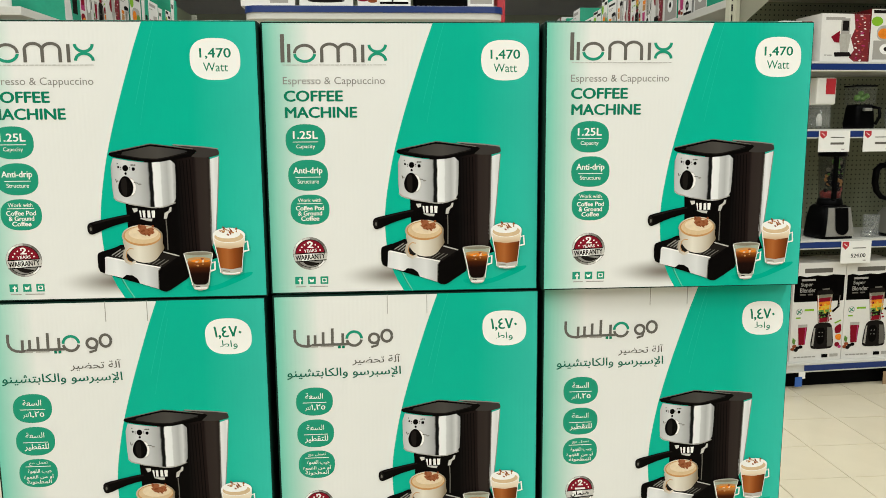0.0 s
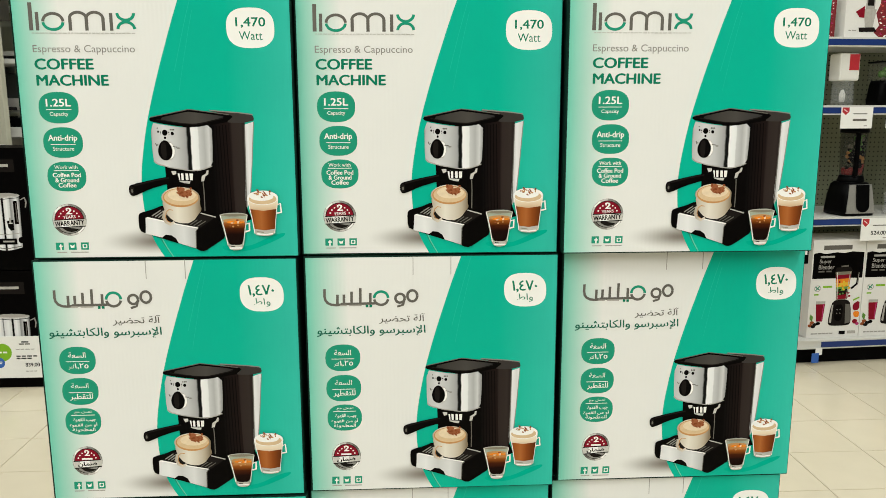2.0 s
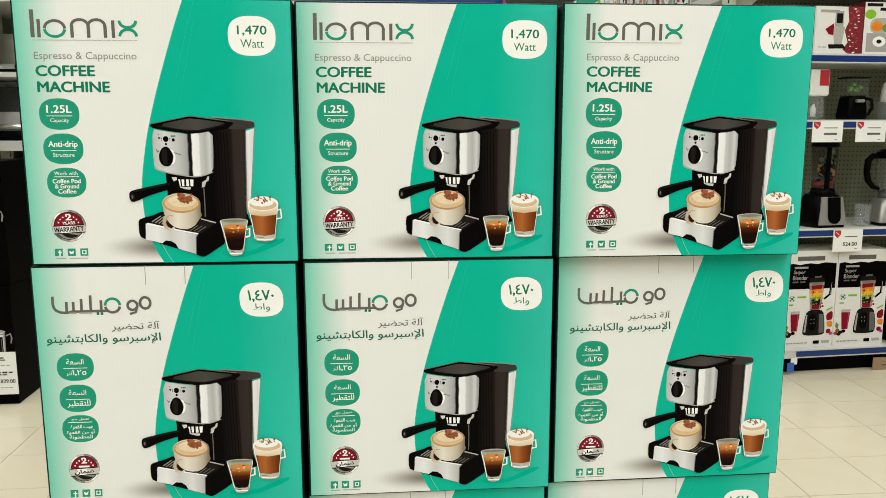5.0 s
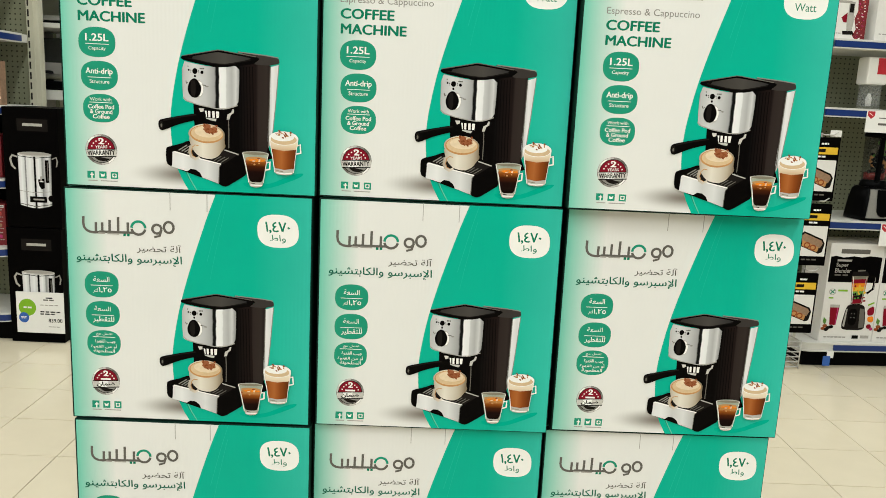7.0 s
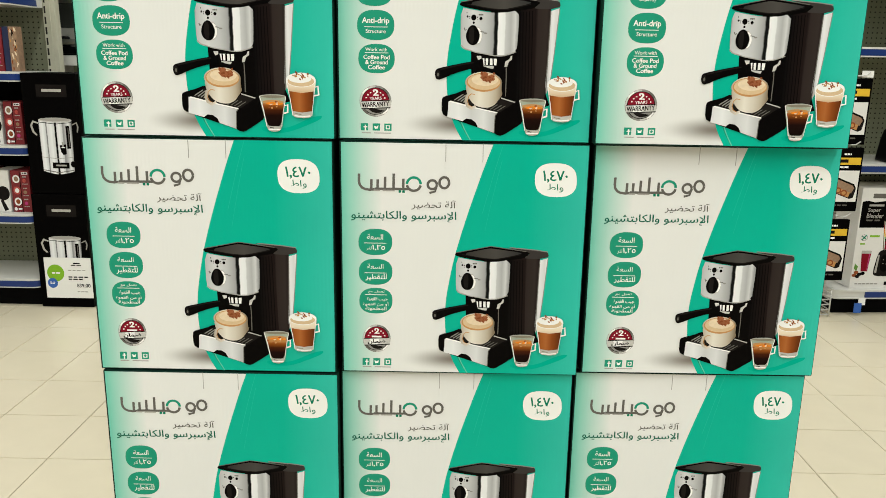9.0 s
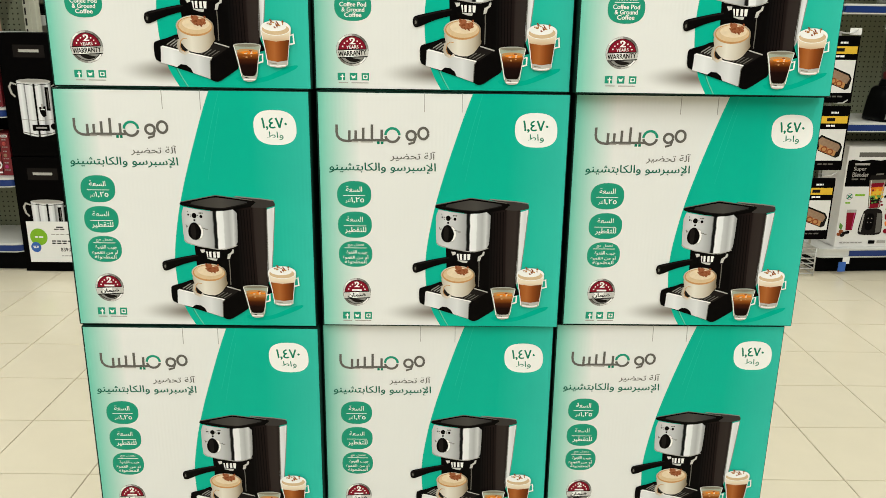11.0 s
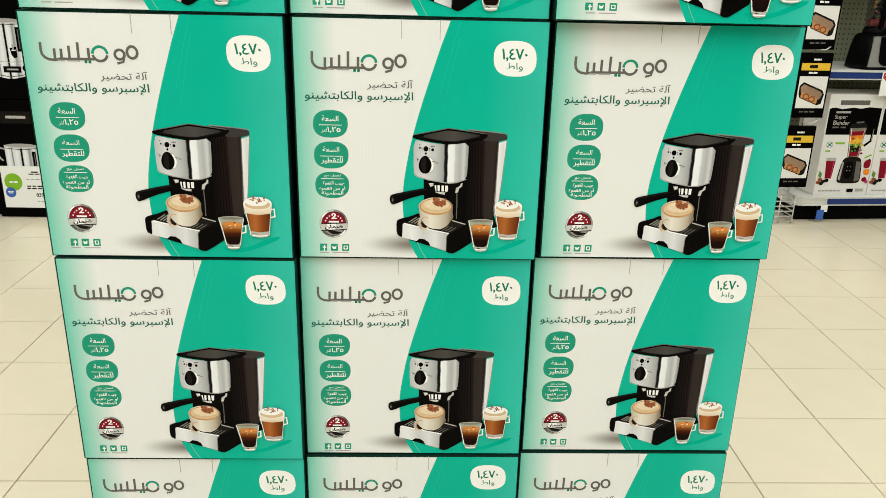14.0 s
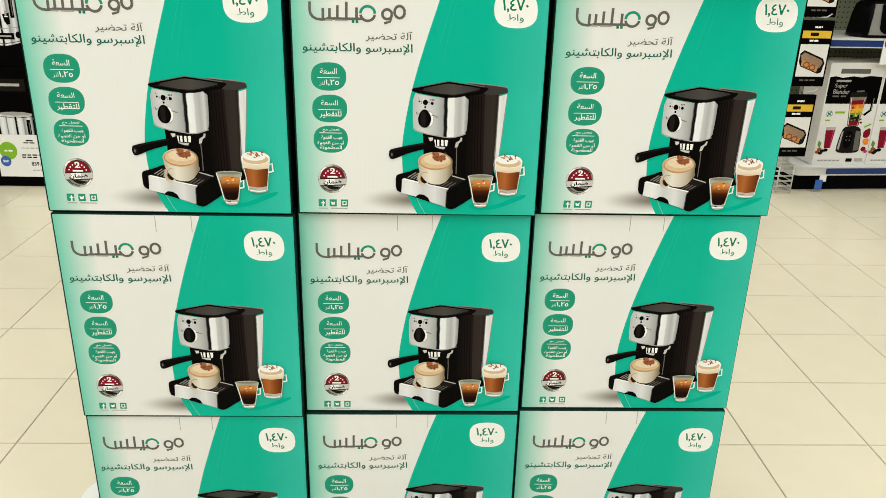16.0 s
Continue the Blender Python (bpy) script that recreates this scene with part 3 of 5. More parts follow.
    for k in range(20):
        pic.oval(733 + dust.gauss(0, 15), 643 + dust.gauss(0, 5), dust.uniform(5, 12), dust.uniform(2, 6), ('ink_cocoa', 'ink_cocoa', 'ink_tan')[k % 3], n=8, turn=dust.uniform(0, 90))
    pic.line([(688, 659), (698, 714), (705, 767)], 2.5, 'ink_white')
    pic.line([(781, 661), (774, 713), (767, 767)], 1.8, 'ink_white')
    pic.poly([(705, 755), (736, 759), (768, 754), (765, 772), (737, 776), (706, 772)], 'ink_glass', 1)
    pic.line([(710, 768), (736, 771), (762, 768)], 3.7, 'ink_white')
    pic.line([(711, 761), (733, 764)], 2.5, 'ink_brown_glass')
    pic.put('printed_glasses', box, 'printed picture of two coffee glasses')

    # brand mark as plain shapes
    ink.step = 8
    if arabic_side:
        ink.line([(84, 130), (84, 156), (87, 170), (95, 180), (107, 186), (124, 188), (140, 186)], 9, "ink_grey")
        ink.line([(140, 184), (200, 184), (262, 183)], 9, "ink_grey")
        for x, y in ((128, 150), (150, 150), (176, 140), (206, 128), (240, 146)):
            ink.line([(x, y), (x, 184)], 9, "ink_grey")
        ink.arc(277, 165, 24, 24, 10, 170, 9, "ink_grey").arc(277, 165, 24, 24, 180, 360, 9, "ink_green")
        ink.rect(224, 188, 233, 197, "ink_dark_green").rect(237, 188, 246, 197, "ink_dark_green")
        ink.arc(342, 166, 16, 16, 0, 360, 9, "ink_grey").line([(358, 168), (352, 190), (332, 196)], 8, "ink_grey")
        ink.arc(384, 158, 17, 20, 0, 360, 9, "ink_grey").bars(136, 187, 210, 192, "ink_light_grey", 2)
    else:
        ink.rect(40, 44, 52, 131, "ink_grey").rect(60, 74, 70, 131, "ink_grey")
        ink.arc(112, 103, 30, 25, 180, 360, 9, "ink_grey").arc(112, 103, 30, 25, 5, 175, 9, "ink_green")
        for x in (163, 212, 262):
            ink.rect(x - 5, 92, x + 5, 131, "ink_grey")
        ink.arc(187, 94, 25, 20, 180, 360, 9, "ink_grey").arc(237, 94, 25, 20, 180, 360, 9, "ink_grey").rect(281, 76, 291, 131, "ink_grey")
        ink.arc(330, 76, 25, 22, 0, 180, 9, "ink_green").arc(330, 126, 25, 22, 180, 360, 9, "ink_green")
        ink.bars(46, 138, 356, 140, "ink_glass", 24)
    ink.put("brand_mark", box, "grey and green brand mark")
    ink.step = 8
    # title
    if arabic_side:
        ink.text(arabic("آلة تحضير"), 270, 222, 426, 257, "ink_grey", .008)
        ink.text(arabic("الإسبرسو والكابتشينو"), 60, 263, 427, 302, "ink_deep_green", .014)
    else:
        ink.text("Espresso & Cappuccino", 45, 176, 351, 206, "ink_mid_grey")
        ink.text("COFFEE", 48, 219, 222, 252, "ink_dark_green", .034)
        ink.text("MACHINE", 50, 270, 264, 303, "ink_dark_green", .034)
    ink.put("title", box, "grey and green printed title")
    ink.step = 8
    # power badge
    if arabic_side:
        ink.oval(770, 154, 147, 122, "ink_white", 2.6)
        ink.text("١,٤٧٠", 726, 120, 812, 163, "ink_dark_green", .022).text(arabic("واط"), 741, 168, 796, 198, "ink_dark_green", .004)
    else:
        ink.oval(726, 121, 147, 128, "ink_white", 2.6)
        ink.text("1,470", 682, 88, 772, 121, "ink_dark_green", .016).text("Watt", 690, 132, 762, 159, "ink_dark_green")
    ink.put("power_badge", box, "white rounded badge with green writing")
    ink.step = 8
    # three feature badges
    if arabic_side:
        rows = [(146, 375, 118, 94), (149, 481, 117, 92), (152, 583, 115, 90)]
    else:
        rows = [(108, 368, 120, 100), (113, 479, 120, 98), (116, 588, 118, 96)]
    for k, (x, y, w, h) in enumerate(rows):
        ink.oval(x, y, w, h, "ink_green", 2.45)
        bar = y + (6 if k < 2 else -19) - (2 if arabic_side else 0)
        ink.rect(x - 38, bar - 1, x + 38, bar + 1, "ink_white")
        if arabic_side:
            if k == 0:
                ink.text(arabic("السعة"), x - 29, y - 28, x + 27, y - 9, "ink_white", .01).text("١,٢٥", x - 10, y + 10, x + 34, y + 30, "ink_white", .014).text(arabic("لتر"), x - 30, y + 14, x - 13, y + 31, "ink_white")
            elif k == 1:
                ink.text(arabic("السعة"), x - 29, y - 28, x + 27, y - 11, "ink_white").text(arabic("للتقطير"), x - 34, y + 8, x + 39, y + 31, "ink_white", .014)
            else:
                ink.text(arabic("تعمل مع"), x - 27, y - 37, x + 29, y - 25, "ink_white")
                for j, (words, a, b) in enumerate((("جيب القهوة", -31, 40), ("أو من القهوة", -44, 44), ("المطحونة", -36, 37))):
                    ink.text(arabic(words), x + a, y - 13 + 17 * j, x + b, y + 2 + 17 * j, "ink_white", .012)
        else:
            if k == 0:
                ink.text("1.25L", x - 37, y - 28, x + 37, y - 4, "ink_white", .022).text("Capacity", x - 28, y + 14, x + 28, y + 29, "ink_white", .006)
            elif k == 1:
                ink.text("Anti-drip", x - 44, y - 25, x + 43, y + 0, "ink_white", .022).text("Structure", x - 32, y + 13, x + 32, y + 26, "ink_white", .006)
            else:
                ink.text("Work with", x - 36, y - 36, x + 34, y - 24, "ink_white", .004)
                for j, (words, a) in enumerate((("Coffee Pod", 42), ("& Ground", 36), ("Coffee", 27))):
                    ink.text(words, x - a, y - 12 + 16.5 * j, x + a, y + 2 + 16.5 * j, "ink_white", .024)
        ink.put("feature_badge", box, "green rounded badge with white writing")
        ink.step = 8
    # warranty seal
    x, y, r = (157, 715, 48) if arabic_side else (113, 722, 52)
    ink.oval(x, y, 2 * r, 2 * r, "ink_grey")
    for k in range(12):
        ink.arc(x, y, .93 * r, .93 * r, 30 * k, 30 * k + 31, .11 * r, ("ink_silver", "ink_white", "ink_silver", "ink_mid_grey", "ink_grey", "ink_mid_grey")[k % 6], 4)
    ink.oval(x, y, 1.74 * r, 1.74 * r, "ink_soft_black").oval(x, y, 1.66 * r, 1.66 * r, "ink_red")
    ink.oval(x, y, 1.66 * r, 1.66 * r, "ink_mid_grey", a0=20, a1=160).oval(x + .1 * r, y + .06 * r, 1.4 * r, 1.4 * r, "ink_soft_black", a0=50, a1=150)
    ink.poly([(x - .96 * r, y + .0 * r), (x + .94 * r, y - .08 * r), (x + .97 * r, y + .40 * r), (x - .90 * r, y + .50 * r)], "ink_silver").poly([(x - .5 * r, y - .01 * r), (x + .2 * r, y - .04 * r), (x + .1 * r, y + .45 * r), (x - .5 * r, y + .48 * r)], "ink_white")
    ink.line([(x - .92 * r, y + .02 * r), (x + .9 * r, y - .06 * r)], 3, "ink_soft_black").line([(x - .88 * r, y + .50 * r), (x + .94 * r, y + .40 * r)], 3, "ink_soft_black")
    ink.text("2", x - .16 * r, y - .74 * r, x + .18 * r, y - .36 * r, "ink_white", .03)
    if arabic_side:
        ink.text(arabic("ضمان"), x - .62 * r, y + .06 * r, x + .62 * r, y + .40 * r, "ink_black", .03, -3).bars(x - .35 * r, y - .2 * r, x + .35 * r, y - .08 * r, "ink_white", 1)
    else:
        ink.text("YEARS", x - .36 * r, y - .27 * r, x + .38 * r, y - .08 * r, "ink_white", .012, -4).text("WARRANTY", x - .86 * r, y + .06 * r, x + .86 * r, y + .36 * r, "ink_black", .03, -4)
    for a in range(200, 341, 20):
        ink.oval(x + .62 * r * math.cos(radians(a)), y + .62 * r * math.sin(radians(a)), 5, 5, "ink_white", n=8)
    ink.put("warranty_seal", box, "silver and dark red warranty seal")
    ink.step = 8
    # three small square marks
    for k, (x, y) in enumerate([(122, 796), (159, 796), (197, 796)] if arabic_side else [(77, 806), (116, 806), (154, 806)]):
        ink.rect(x - 12, y - 12, x + 12, y + 12, "ink_green")
        if k == 0:
            ink.rect(x + 1, y - 7, x + 5, y + 12, "ink_white").rect(x - 3, y - 2, x + 9, y + 2, "ink_white")
        elif k == 1:
            ink.poly([(x - 8, y - 5), (x, y - 1), (x + 7, y - 6), (x + 5, y + 5), (x - 5, y + 6)], "ink_white")
        else:
            ink.rect(x - 7, y - 6, x + 7, y + 7, "ink_white").oval(x, y, 9, 9, "ink_green", n=10)
        ink.put("square_mark", box, "small green square mark")
    x, y = (159, 814) if arabic_side else (116, 826)
    ink.bars(x - 48, y - 1.5, x + 48, y + 1.5, "ink_light_grey", 2)
    ink.put("small_print", box)
    if arabic_side:
        # tuck tab of the lid, cut into the upper edge
        tab = bmesh.new()
        slab(-.026, .026, FRONT - .00019, FRONT + .001, H - .026, H - .002, 0, tab)
        part("lid_tab", tab, "print_white", box)
        for x in (-.0268, .0268):
            part("tab_slit", slab(x - .0004, x + .0004, FRONT - .0006, FRONT + .001, H - .028, H - .001), "ink_light_grey", box)
    return box


STACK = [  # middle x, front y, turn
    [(-.3533, .000, .0), (.0087, .008, .1), (.3723, .021, -.1)],
    [(-.3537, -.005, .0), (.0094, .013, .0), (.3751, .0245, .0)],
    [(-.3563, -.003, .0), (.0130, .003, .1), (.3822, .017, .45)],
    [(-.3524, -.003, -.2), (.0111, .005, -.4), (.3763, -.008, -.1)]]
BOARD = .017
# how far the print of a carton sits off the middle of its front: words, badge, picture, sweep
SLIP = {(0, 0): ((-.006, 0), (0, .004), (0, .002), 0), (0, 1): ((0, -.002), (-.004, .010), (0, .008), 0), (0, 2): ((0, -.010), (.003, -.008), (0, -.003), 0),
        (3, 0): ((.005, .003), (-.004, .003), (-.004, .003), -.004), (3, 1): ((.0065, .0035), (.0035, .002), (-.001, .003), -.002),
        (3, 2): ((.015, .005), (.002, .005), (.004, .003), .004), (2, 0): ((-.003, 0), (-.003, 0), (-.003, 0), -.003),
        (2, 1): ((-.002, -.005), (0, 0), (0, -.001), 0), (2, 2): ((.003, -.006), (.006, .001), (.002, -.004), .002),
        (1, 0): ((-.005, -.002), (0, .003), (-.002, .003), -.002), (1, 1): ((-.002, -.008), (.002, -.002), (.001, -.003), 0),
        (1, 2): ((-.001, -.005), (.002, .001), (.001, .001), 0)}
FIXED = ("body", "lid_flap", "front_print", "lid_tab", "tab_slit")
WORDS = ("brand_mark", "title", "feature_badge", "warranty_seal", "square_mark", "small_print")
LOWER = {"feature_badge": -.002, "warranty_seal": -.0045, "square_mark": -.0055, "small_print": -.0055}   # English side
PICTURE_TOP = H * .54


def register(box, slip, upper):
    """Print registration: every print run lands a few millimetres off."""
    for ob in box.children:
        name = ob.name.split(".")[0]
        if name in FIXED:
            continue
        if name in ("green_sweep", "sheen_line"):
            k = 1 - slip[3] / (W / 2 + .02)
            ob.scale.x = k
            ob.location.x += W / 2 * (1 - k)
            continue
        dx, dz = slip[0] if name in WORDS else slip[1] if name == "power_badge" else slip[2]
        ob.location.x += dx
        ob.location.z += dz
        if upper and name in LOWER:
            ob.location.z += LOWER[name]
        if name.startswith("printed"):
            ob.scale.z = 1.04
            ob.location.z -= .04 * PICTURE_TOP
            if not upper:
                ob.location.x -= .0035
                if name == "printed_glasses":
                    ob.location.x -= .0015
                    ob.location.z += .003


arab, english = carton(True), carton(False)
used, stacked = set(), []
for r, row in enumerate(STACK):
    for c, (x, y, a) in enumerate(row):
        first = english if r == 3 else arab
        m = pose(x, y, BOARD + r * .3562, 0, 0, a) @ pose(0, D / 2, 0)
        if first.name in used:
            this = copy_thing(first, m)
        else:
            first.matrix_basis = m
            used.add(first.name)
            this = first
        stacked.append((this, SLIP.get((r, c)), r == 3))
for this, slip, upper in stacked:
    register(this, slip or ((0, 0), (0, 0), (0, 0), 0), upper)

# thin white display board under the stack
base = prism(rounded(-.682, .52, -.03, .30, .05), .0006, BOARD - .0006)
tagged(part("display_board", base, "plastic_white"), "thin white display board with rounded corners under the carton stack", "display board")


# ---- the hall ----
X0, X1, Y0, Y1 = -6.0, 6.5, -6.5, 10.5


def shell(name, label, bm, material):
    return tagged(part(name, bm, material), label, "", kind="structure")


shell("wall_south", "plain painted wall", slab(X0, X1, Y0 - .15, Y0, 0, CEILING), "wall_paint")
shell("wall_north", "plain painted wall", slab(X0, X1, Y1, Y1 + .15, 0, CEILING), "wall_paint")
shell("wall_west", "plain painted wall", slab(X0 - .15, X0, Y0, Y1, 0, CEILING), "wall_paint")
shell("wall_east", "plain painted wall", slab(X1, X1 + .15, Y0, Y1, 0, CEILING), "wall_paint")
shell("ceiling", "pale painted ceiling", slab(X0, X1, Y0, Y1, CEILING, CEILING + .1), "ceiling_paint")


def ceiling_lamp(x, y):
    lamp = thing("ceiling_light", "long white ceiling strip light, switched on", "ceiling light", pose(x, y, CEILING), group="ceiling strip lights")
    part("housing", slab(-.14, .14, -1.25, 1.25, -.08, -.002, .01), "lamp_case", lamp)
    li = bpy.data.lights.new("tube", "AREA")
    li.shape, li.size, li.size_y, li.energy, li.color = "RECTANGLE", .24, 2.4, LAMP_POWER, LAMP_COLOUR
    ob = new("tube", li)
    ob.parent = lamp
    ob.location = (0, 0, -.085)


for x in (-3.6, -1.2, 1.2, 3.6):
    for y in (-4.8, -2.7, -.7, 2.0, 6.0):
        ceiling_lamp(x, y)


# ---- shelving ----
def shelf_board(parent, x0, x1, depth, z, corners="", y0=0., thick=.038, rail=(0, 1), material="shelf_white", r=.05, strip="rail_blue", wrap=0.):
    """A shelf whose top is at z, with a blue price rail along its front."""
    sh = part("shelf", prism(rounded(x0, x1, y0, depth, r, corners), z - thick, z), material, parent)
    back = y0 + max(.03, r + .005, wrap)
    lip = prism(rounded(x0 - .002, x1 + .002, y0 - .006, back, r, corners), z - .006, z + .003)
    part("lip", lip, "shelf_white", sh)
    low = prism(rounded(x0 - .002, x1 + .002, y0 - .007, back, r, corners), z - .041, z - .036)
    part("lip", low, "shelf_white", sh)
    a, b = x0 + (x1 - x0) * rail[0], x0 + (x1 - x0) * rail[1]
    part("price_rail", prism(rounded(a, b + .003, y0 - .008, back - .004, r, corners if rail == (0, 1) else ""), z - .035, z - .007), strip, sh)
    return sh


def pegboard(parent, x0, x1, y, z0, z1, pitch=.0254):
    pb = part("back_panel", slab(x0, x1, y, y + .012, z0, z1), "peg_beige", parent, "olive beige perforated back panel")
    bm = bmesh.new()
    nx, nz = int((x1 - x0) / pitch), int((z1 - z0) / pitch)
    for i in range(nx):
        for k in range(nz):
            cx, cz = x0 + (i + .5) * pitch, z0 + (k + .5) * pitch
            bm.faces.new([bm.verts.new((cx + .0042 * math.cos(a * math.pi / 3), y - .0012, cz - .0042 * math.sin(a * math.pi / 3))) for a in range(6)])
    tagged(part("perforation", bm, "hole", pb), kind="stuff")
    return pb


def upright(parent, x, y, z1, w=.055, d=.05):
    up = part("upright", slab(x - w / 2, x + w / 2, y, y + d, 0, z1, .004), "metal_beige", parent, "beige metal upright with slots")
    bm = bmesh.new()
    for k in range(int(z1 / .05)):
        slab(x - w * .32 - .004, x - w * .32 + .004, y - .001, y + .002, .04 + .05 * k, .074 + .05 * k, 0, bm)
    tagged(part("slotting", bm, "hole", up), kind="stuff")
    part("front_rib", slab(x + w * .02, x + w * .12, y - .004, y + .002, 0, z1), "metal_beige", up)


RIGHT = pose(2.0, 2.6, 0, 0, 0, 4.3)
gon = thing("shelving_unit", "beige metal shop shelving with blue price rails and kitchen appliances", "shelving", RIGHT, "shop shelving")
part("kick_plate", slab(-.07, 1.32, .035, .40, .001, .085, .004), "kick", gon, "black kick plate")
pegboard(gon, -.15, 1.32, .44, .09, 2.3)
upright(gon, -.175, .40, 2.35)
upright(gon, 1.34, .40, 2.35)
shelf_board(gon, -.10, 1.32, .44, .127, "ab", thick=.045, rail=(.12, 1))
shelf_board(gon, -.14, 1.32, .44, .750)
shelf_board(gon, -.14, 1.32, .44, 1.288)
shelf_board(gon, -.14, 1.32, .44, 1.604)
shelf_board(gon, -.14, 1.32, .44, 1.985, material="metal_beige")
for z in (.71, 1.25, 1.565, 1.945):
    tri = bmesh.new()
    vs = [tri.verts.new(p) for p in ((-.146, .02, z), (-.146, .42, z), (-.146, .42, z - .14))]
    tri.faces.new(vs)
    bmesh.ops.solidify(tri, geom=tri.faces[:], thickness=.004)
    part("bracket", tri, "metal_beige", gon)


def on(m, s, d, z, turn=0.):
    return m @ pose(s, d, z, 0, 0, turn)


def price_tag(m, s, z, w, h, seed, text="", red=True, paper="card"):
    tag = thing("price_tag", "white paper price tag in a clear holder on a shelf rail", "price tag", on(m, s, -.012, z), group="price tags")
    part("card", slab(-w / 2, w / 2, -.001, .0015, -h, 0), paper, tag)
    p = Print(0, 0, 100, 70, w, h, -.001, -h / 2)
    if red:
        p.poly([(3, 2), (25, 2), (25, 16), (14, 27), (3, 16)], "plastic_red").line([(8, 8), (19, 16)], 2, "ink_white")
    if red:
        p.put("red_mark", tag)
    p.bars(38, 21, 82, 24, "ink_grey", 1, seed)
    p.put("line_of_writing", tag)
    p.bars(74, 60, 84, 63, "ink_light_grey", 1, seed)
    p.put("line_of_writing", tag)
    if text:
        p.text(text, 34, 40, 82, 52, "ink_soft_black", .02)
    else:
        p.bars(38, 39, 82, 46, "ink_grey", 1, seed + 5)
    p.put("tag_print", tag)


for k, (s, z) in enumerate(((.142, 1.284), (.377, 1.284), (.601, 1.284), (.845, 1.284), (1.09, 1.284))):
    price_tag(RIGHT, s, z, .163, .102, k)
price_tag(RIGHT, .300, .746, .162, .112, 11, "524.00")
price_tag(RIGHT, .629, .750, .166, .114, 12, red=False)
price_tag(RIGHT, 1.02, .750, .160, .110, 13)
price_tag(RIGHT, .569, .068, .13, .068, 14, red=False, paper="raw_board")


# ---- appliances ----
def loft(rings, bm=None, mi=0, cx=0., cy=0.):
    """A body between rounded rectangles: (half width, half depth, corner, height, y shift) from the foot up."""
    tmp = bmesh.new()
    rows = []
    for hw, hd, r, z, dy in rings:
        rows.append([tmp.verts.new((cx + x, cy + dy + y, z)) for x, y in rounded(-hw, hw, -hd, hd, r)])
    for low, high in zip(rows, rows[1:]):
        for i in range(len(low)):
            tmp.faces.new((low[i], low[(i + 1) % len(low)], high[(i + 1) % len(low)], high[i])).smooth = True
    tmp.faces.new(rows[0][::-1])
    tmp.faces.new(rows[-1])
    return merge(bm, tmp, mi)


def fluted(profile, ribs, deep, n=96):
    """A turned, ribbed vessel from (radius, height) pairs."""
    bm = bmesh.new()
    rings = []
    for r, z in profile:
        rings.append([bm.verts.new(((r + deep * abs(math.sin(ribs * math.pi * i / n))) * math.cos(2 * math.pi * i / n), (r + deep * abs(math.sin(ribs * math.pi * i / n))) * math.sin(2 * math.pi * i / n), z)) for i in range(n)])
    for a, b in zip(rings, rings[1:]):
        for i in range(n):
            bm.faces.new((a[i], a[(i + 1) % n], b[(i + 1) % n], b[i])).smooth = True
    bm.faces.new(rings[0][::-1])
    return bm


def smoothie_blender(m):
    b = thing("blender", "black and silver smoothie blender with a filled jar", "blender", m)
    part("base", loft([(.088, .088, .03, 0, 0), (.088, .088, .03, .02, 0), (.082, .080, .03, .10, 0), (.074, .070, .028, .148, 0), (.062, .060, .028, .162, 0)]), "plastic_black", b)
    face = bmesh.new()
    lo = [face.verts.new(q) for q in ((-.074, -.0905, .012), (.080, -.0905, .012), (.064, -.074, .152), (-.056, -.074, .152))]
    hi = [face.verts.new((v.co.x, v.co.y + .012, v.co.z)) for v in lo]
    face.faces.new(lo)
    face.faces.new(hi[::-1])
    for i in range(4):
        face.faces.new((lo[i], hi[i], hi[(i + 1) % 4], lo[(i + 1) % 4]))
    front = part("front_panel", face, "satin_silver", b, "brushed steel front panel")
    plate = prism([(.012 + .034 * math.cos(radians(k)), .052 + .034 * math.sin(radians(k))) for k in range(180, 361, 15)] + [(.046, .152), (-.022, .152)], -.004, .004)
    bmesh.ops.rotate(plate, cent=(0, 0, 0), matrix=Matrix.Rotation(radians(90 - 6.8), 3, "X"), verts=plate.verts)
    bmesh.ops.translate(plate, vec=(0, -.0945, .0), verts=plate.verts)
    part("control_panel", plate, "plastic_black", front)
    for x, z in ((.0, .06), (.024, .06), (.0, .09), (.024, .09)):
        part("button", slab(x - .006, x + .006, -.096 + z * .125, -.085 + z * .125, z - .003, z + .003), "ink_mid_grey", front)
    jar = part("jar", fluted([(.050, .165), (.053, .19), (.062, .405)], 8, .002), "smoke", b, "clear jar")
    part("collar", lathe([(.060, .152), (.062, .168), (.056, .192), (.052, .194)], 24), "plastic_black", jar)
    part("fruit", lathe([(.046, .196), (.049, .222), (.044, .23)], 20), "produce", jar, "red fruit filling")
    part("jar_spine", slab(-.030, -.010, -.064, -.046, .19, .405, .004), "plastic_black", jar)
    bits = random.Random(12)
    for i in range(60):
        a, z = bits.uniform(-160, -10), bits.uniform(.228, .385)
        kind = bits.choice(("produce", "ink_soft_black")) if z < .255 else bits.choice(("ink_soft_black", "ink_tan", "plastic_black")) if z < .31 else bits.choice(("leaf_green", "leaf_green", "ink_brown_glass", "plastic_black"))
        piece = bmesh.new()
        bmesh.ops.create_icosphere(piece, subdivisions=1, radius=bits.uniform(.009, .016), matrix=Matrix.Translation((.040 * math.cos(radians(a)), .040 * math.sin(radians(a)), z)))
        part("fruit_piece", piece, kind, jar)
    part("lid", lathe([(.066, .402), (.068, .410), (.064, .430), (.03, .436)], 24), "plastic_black", b)
    return b


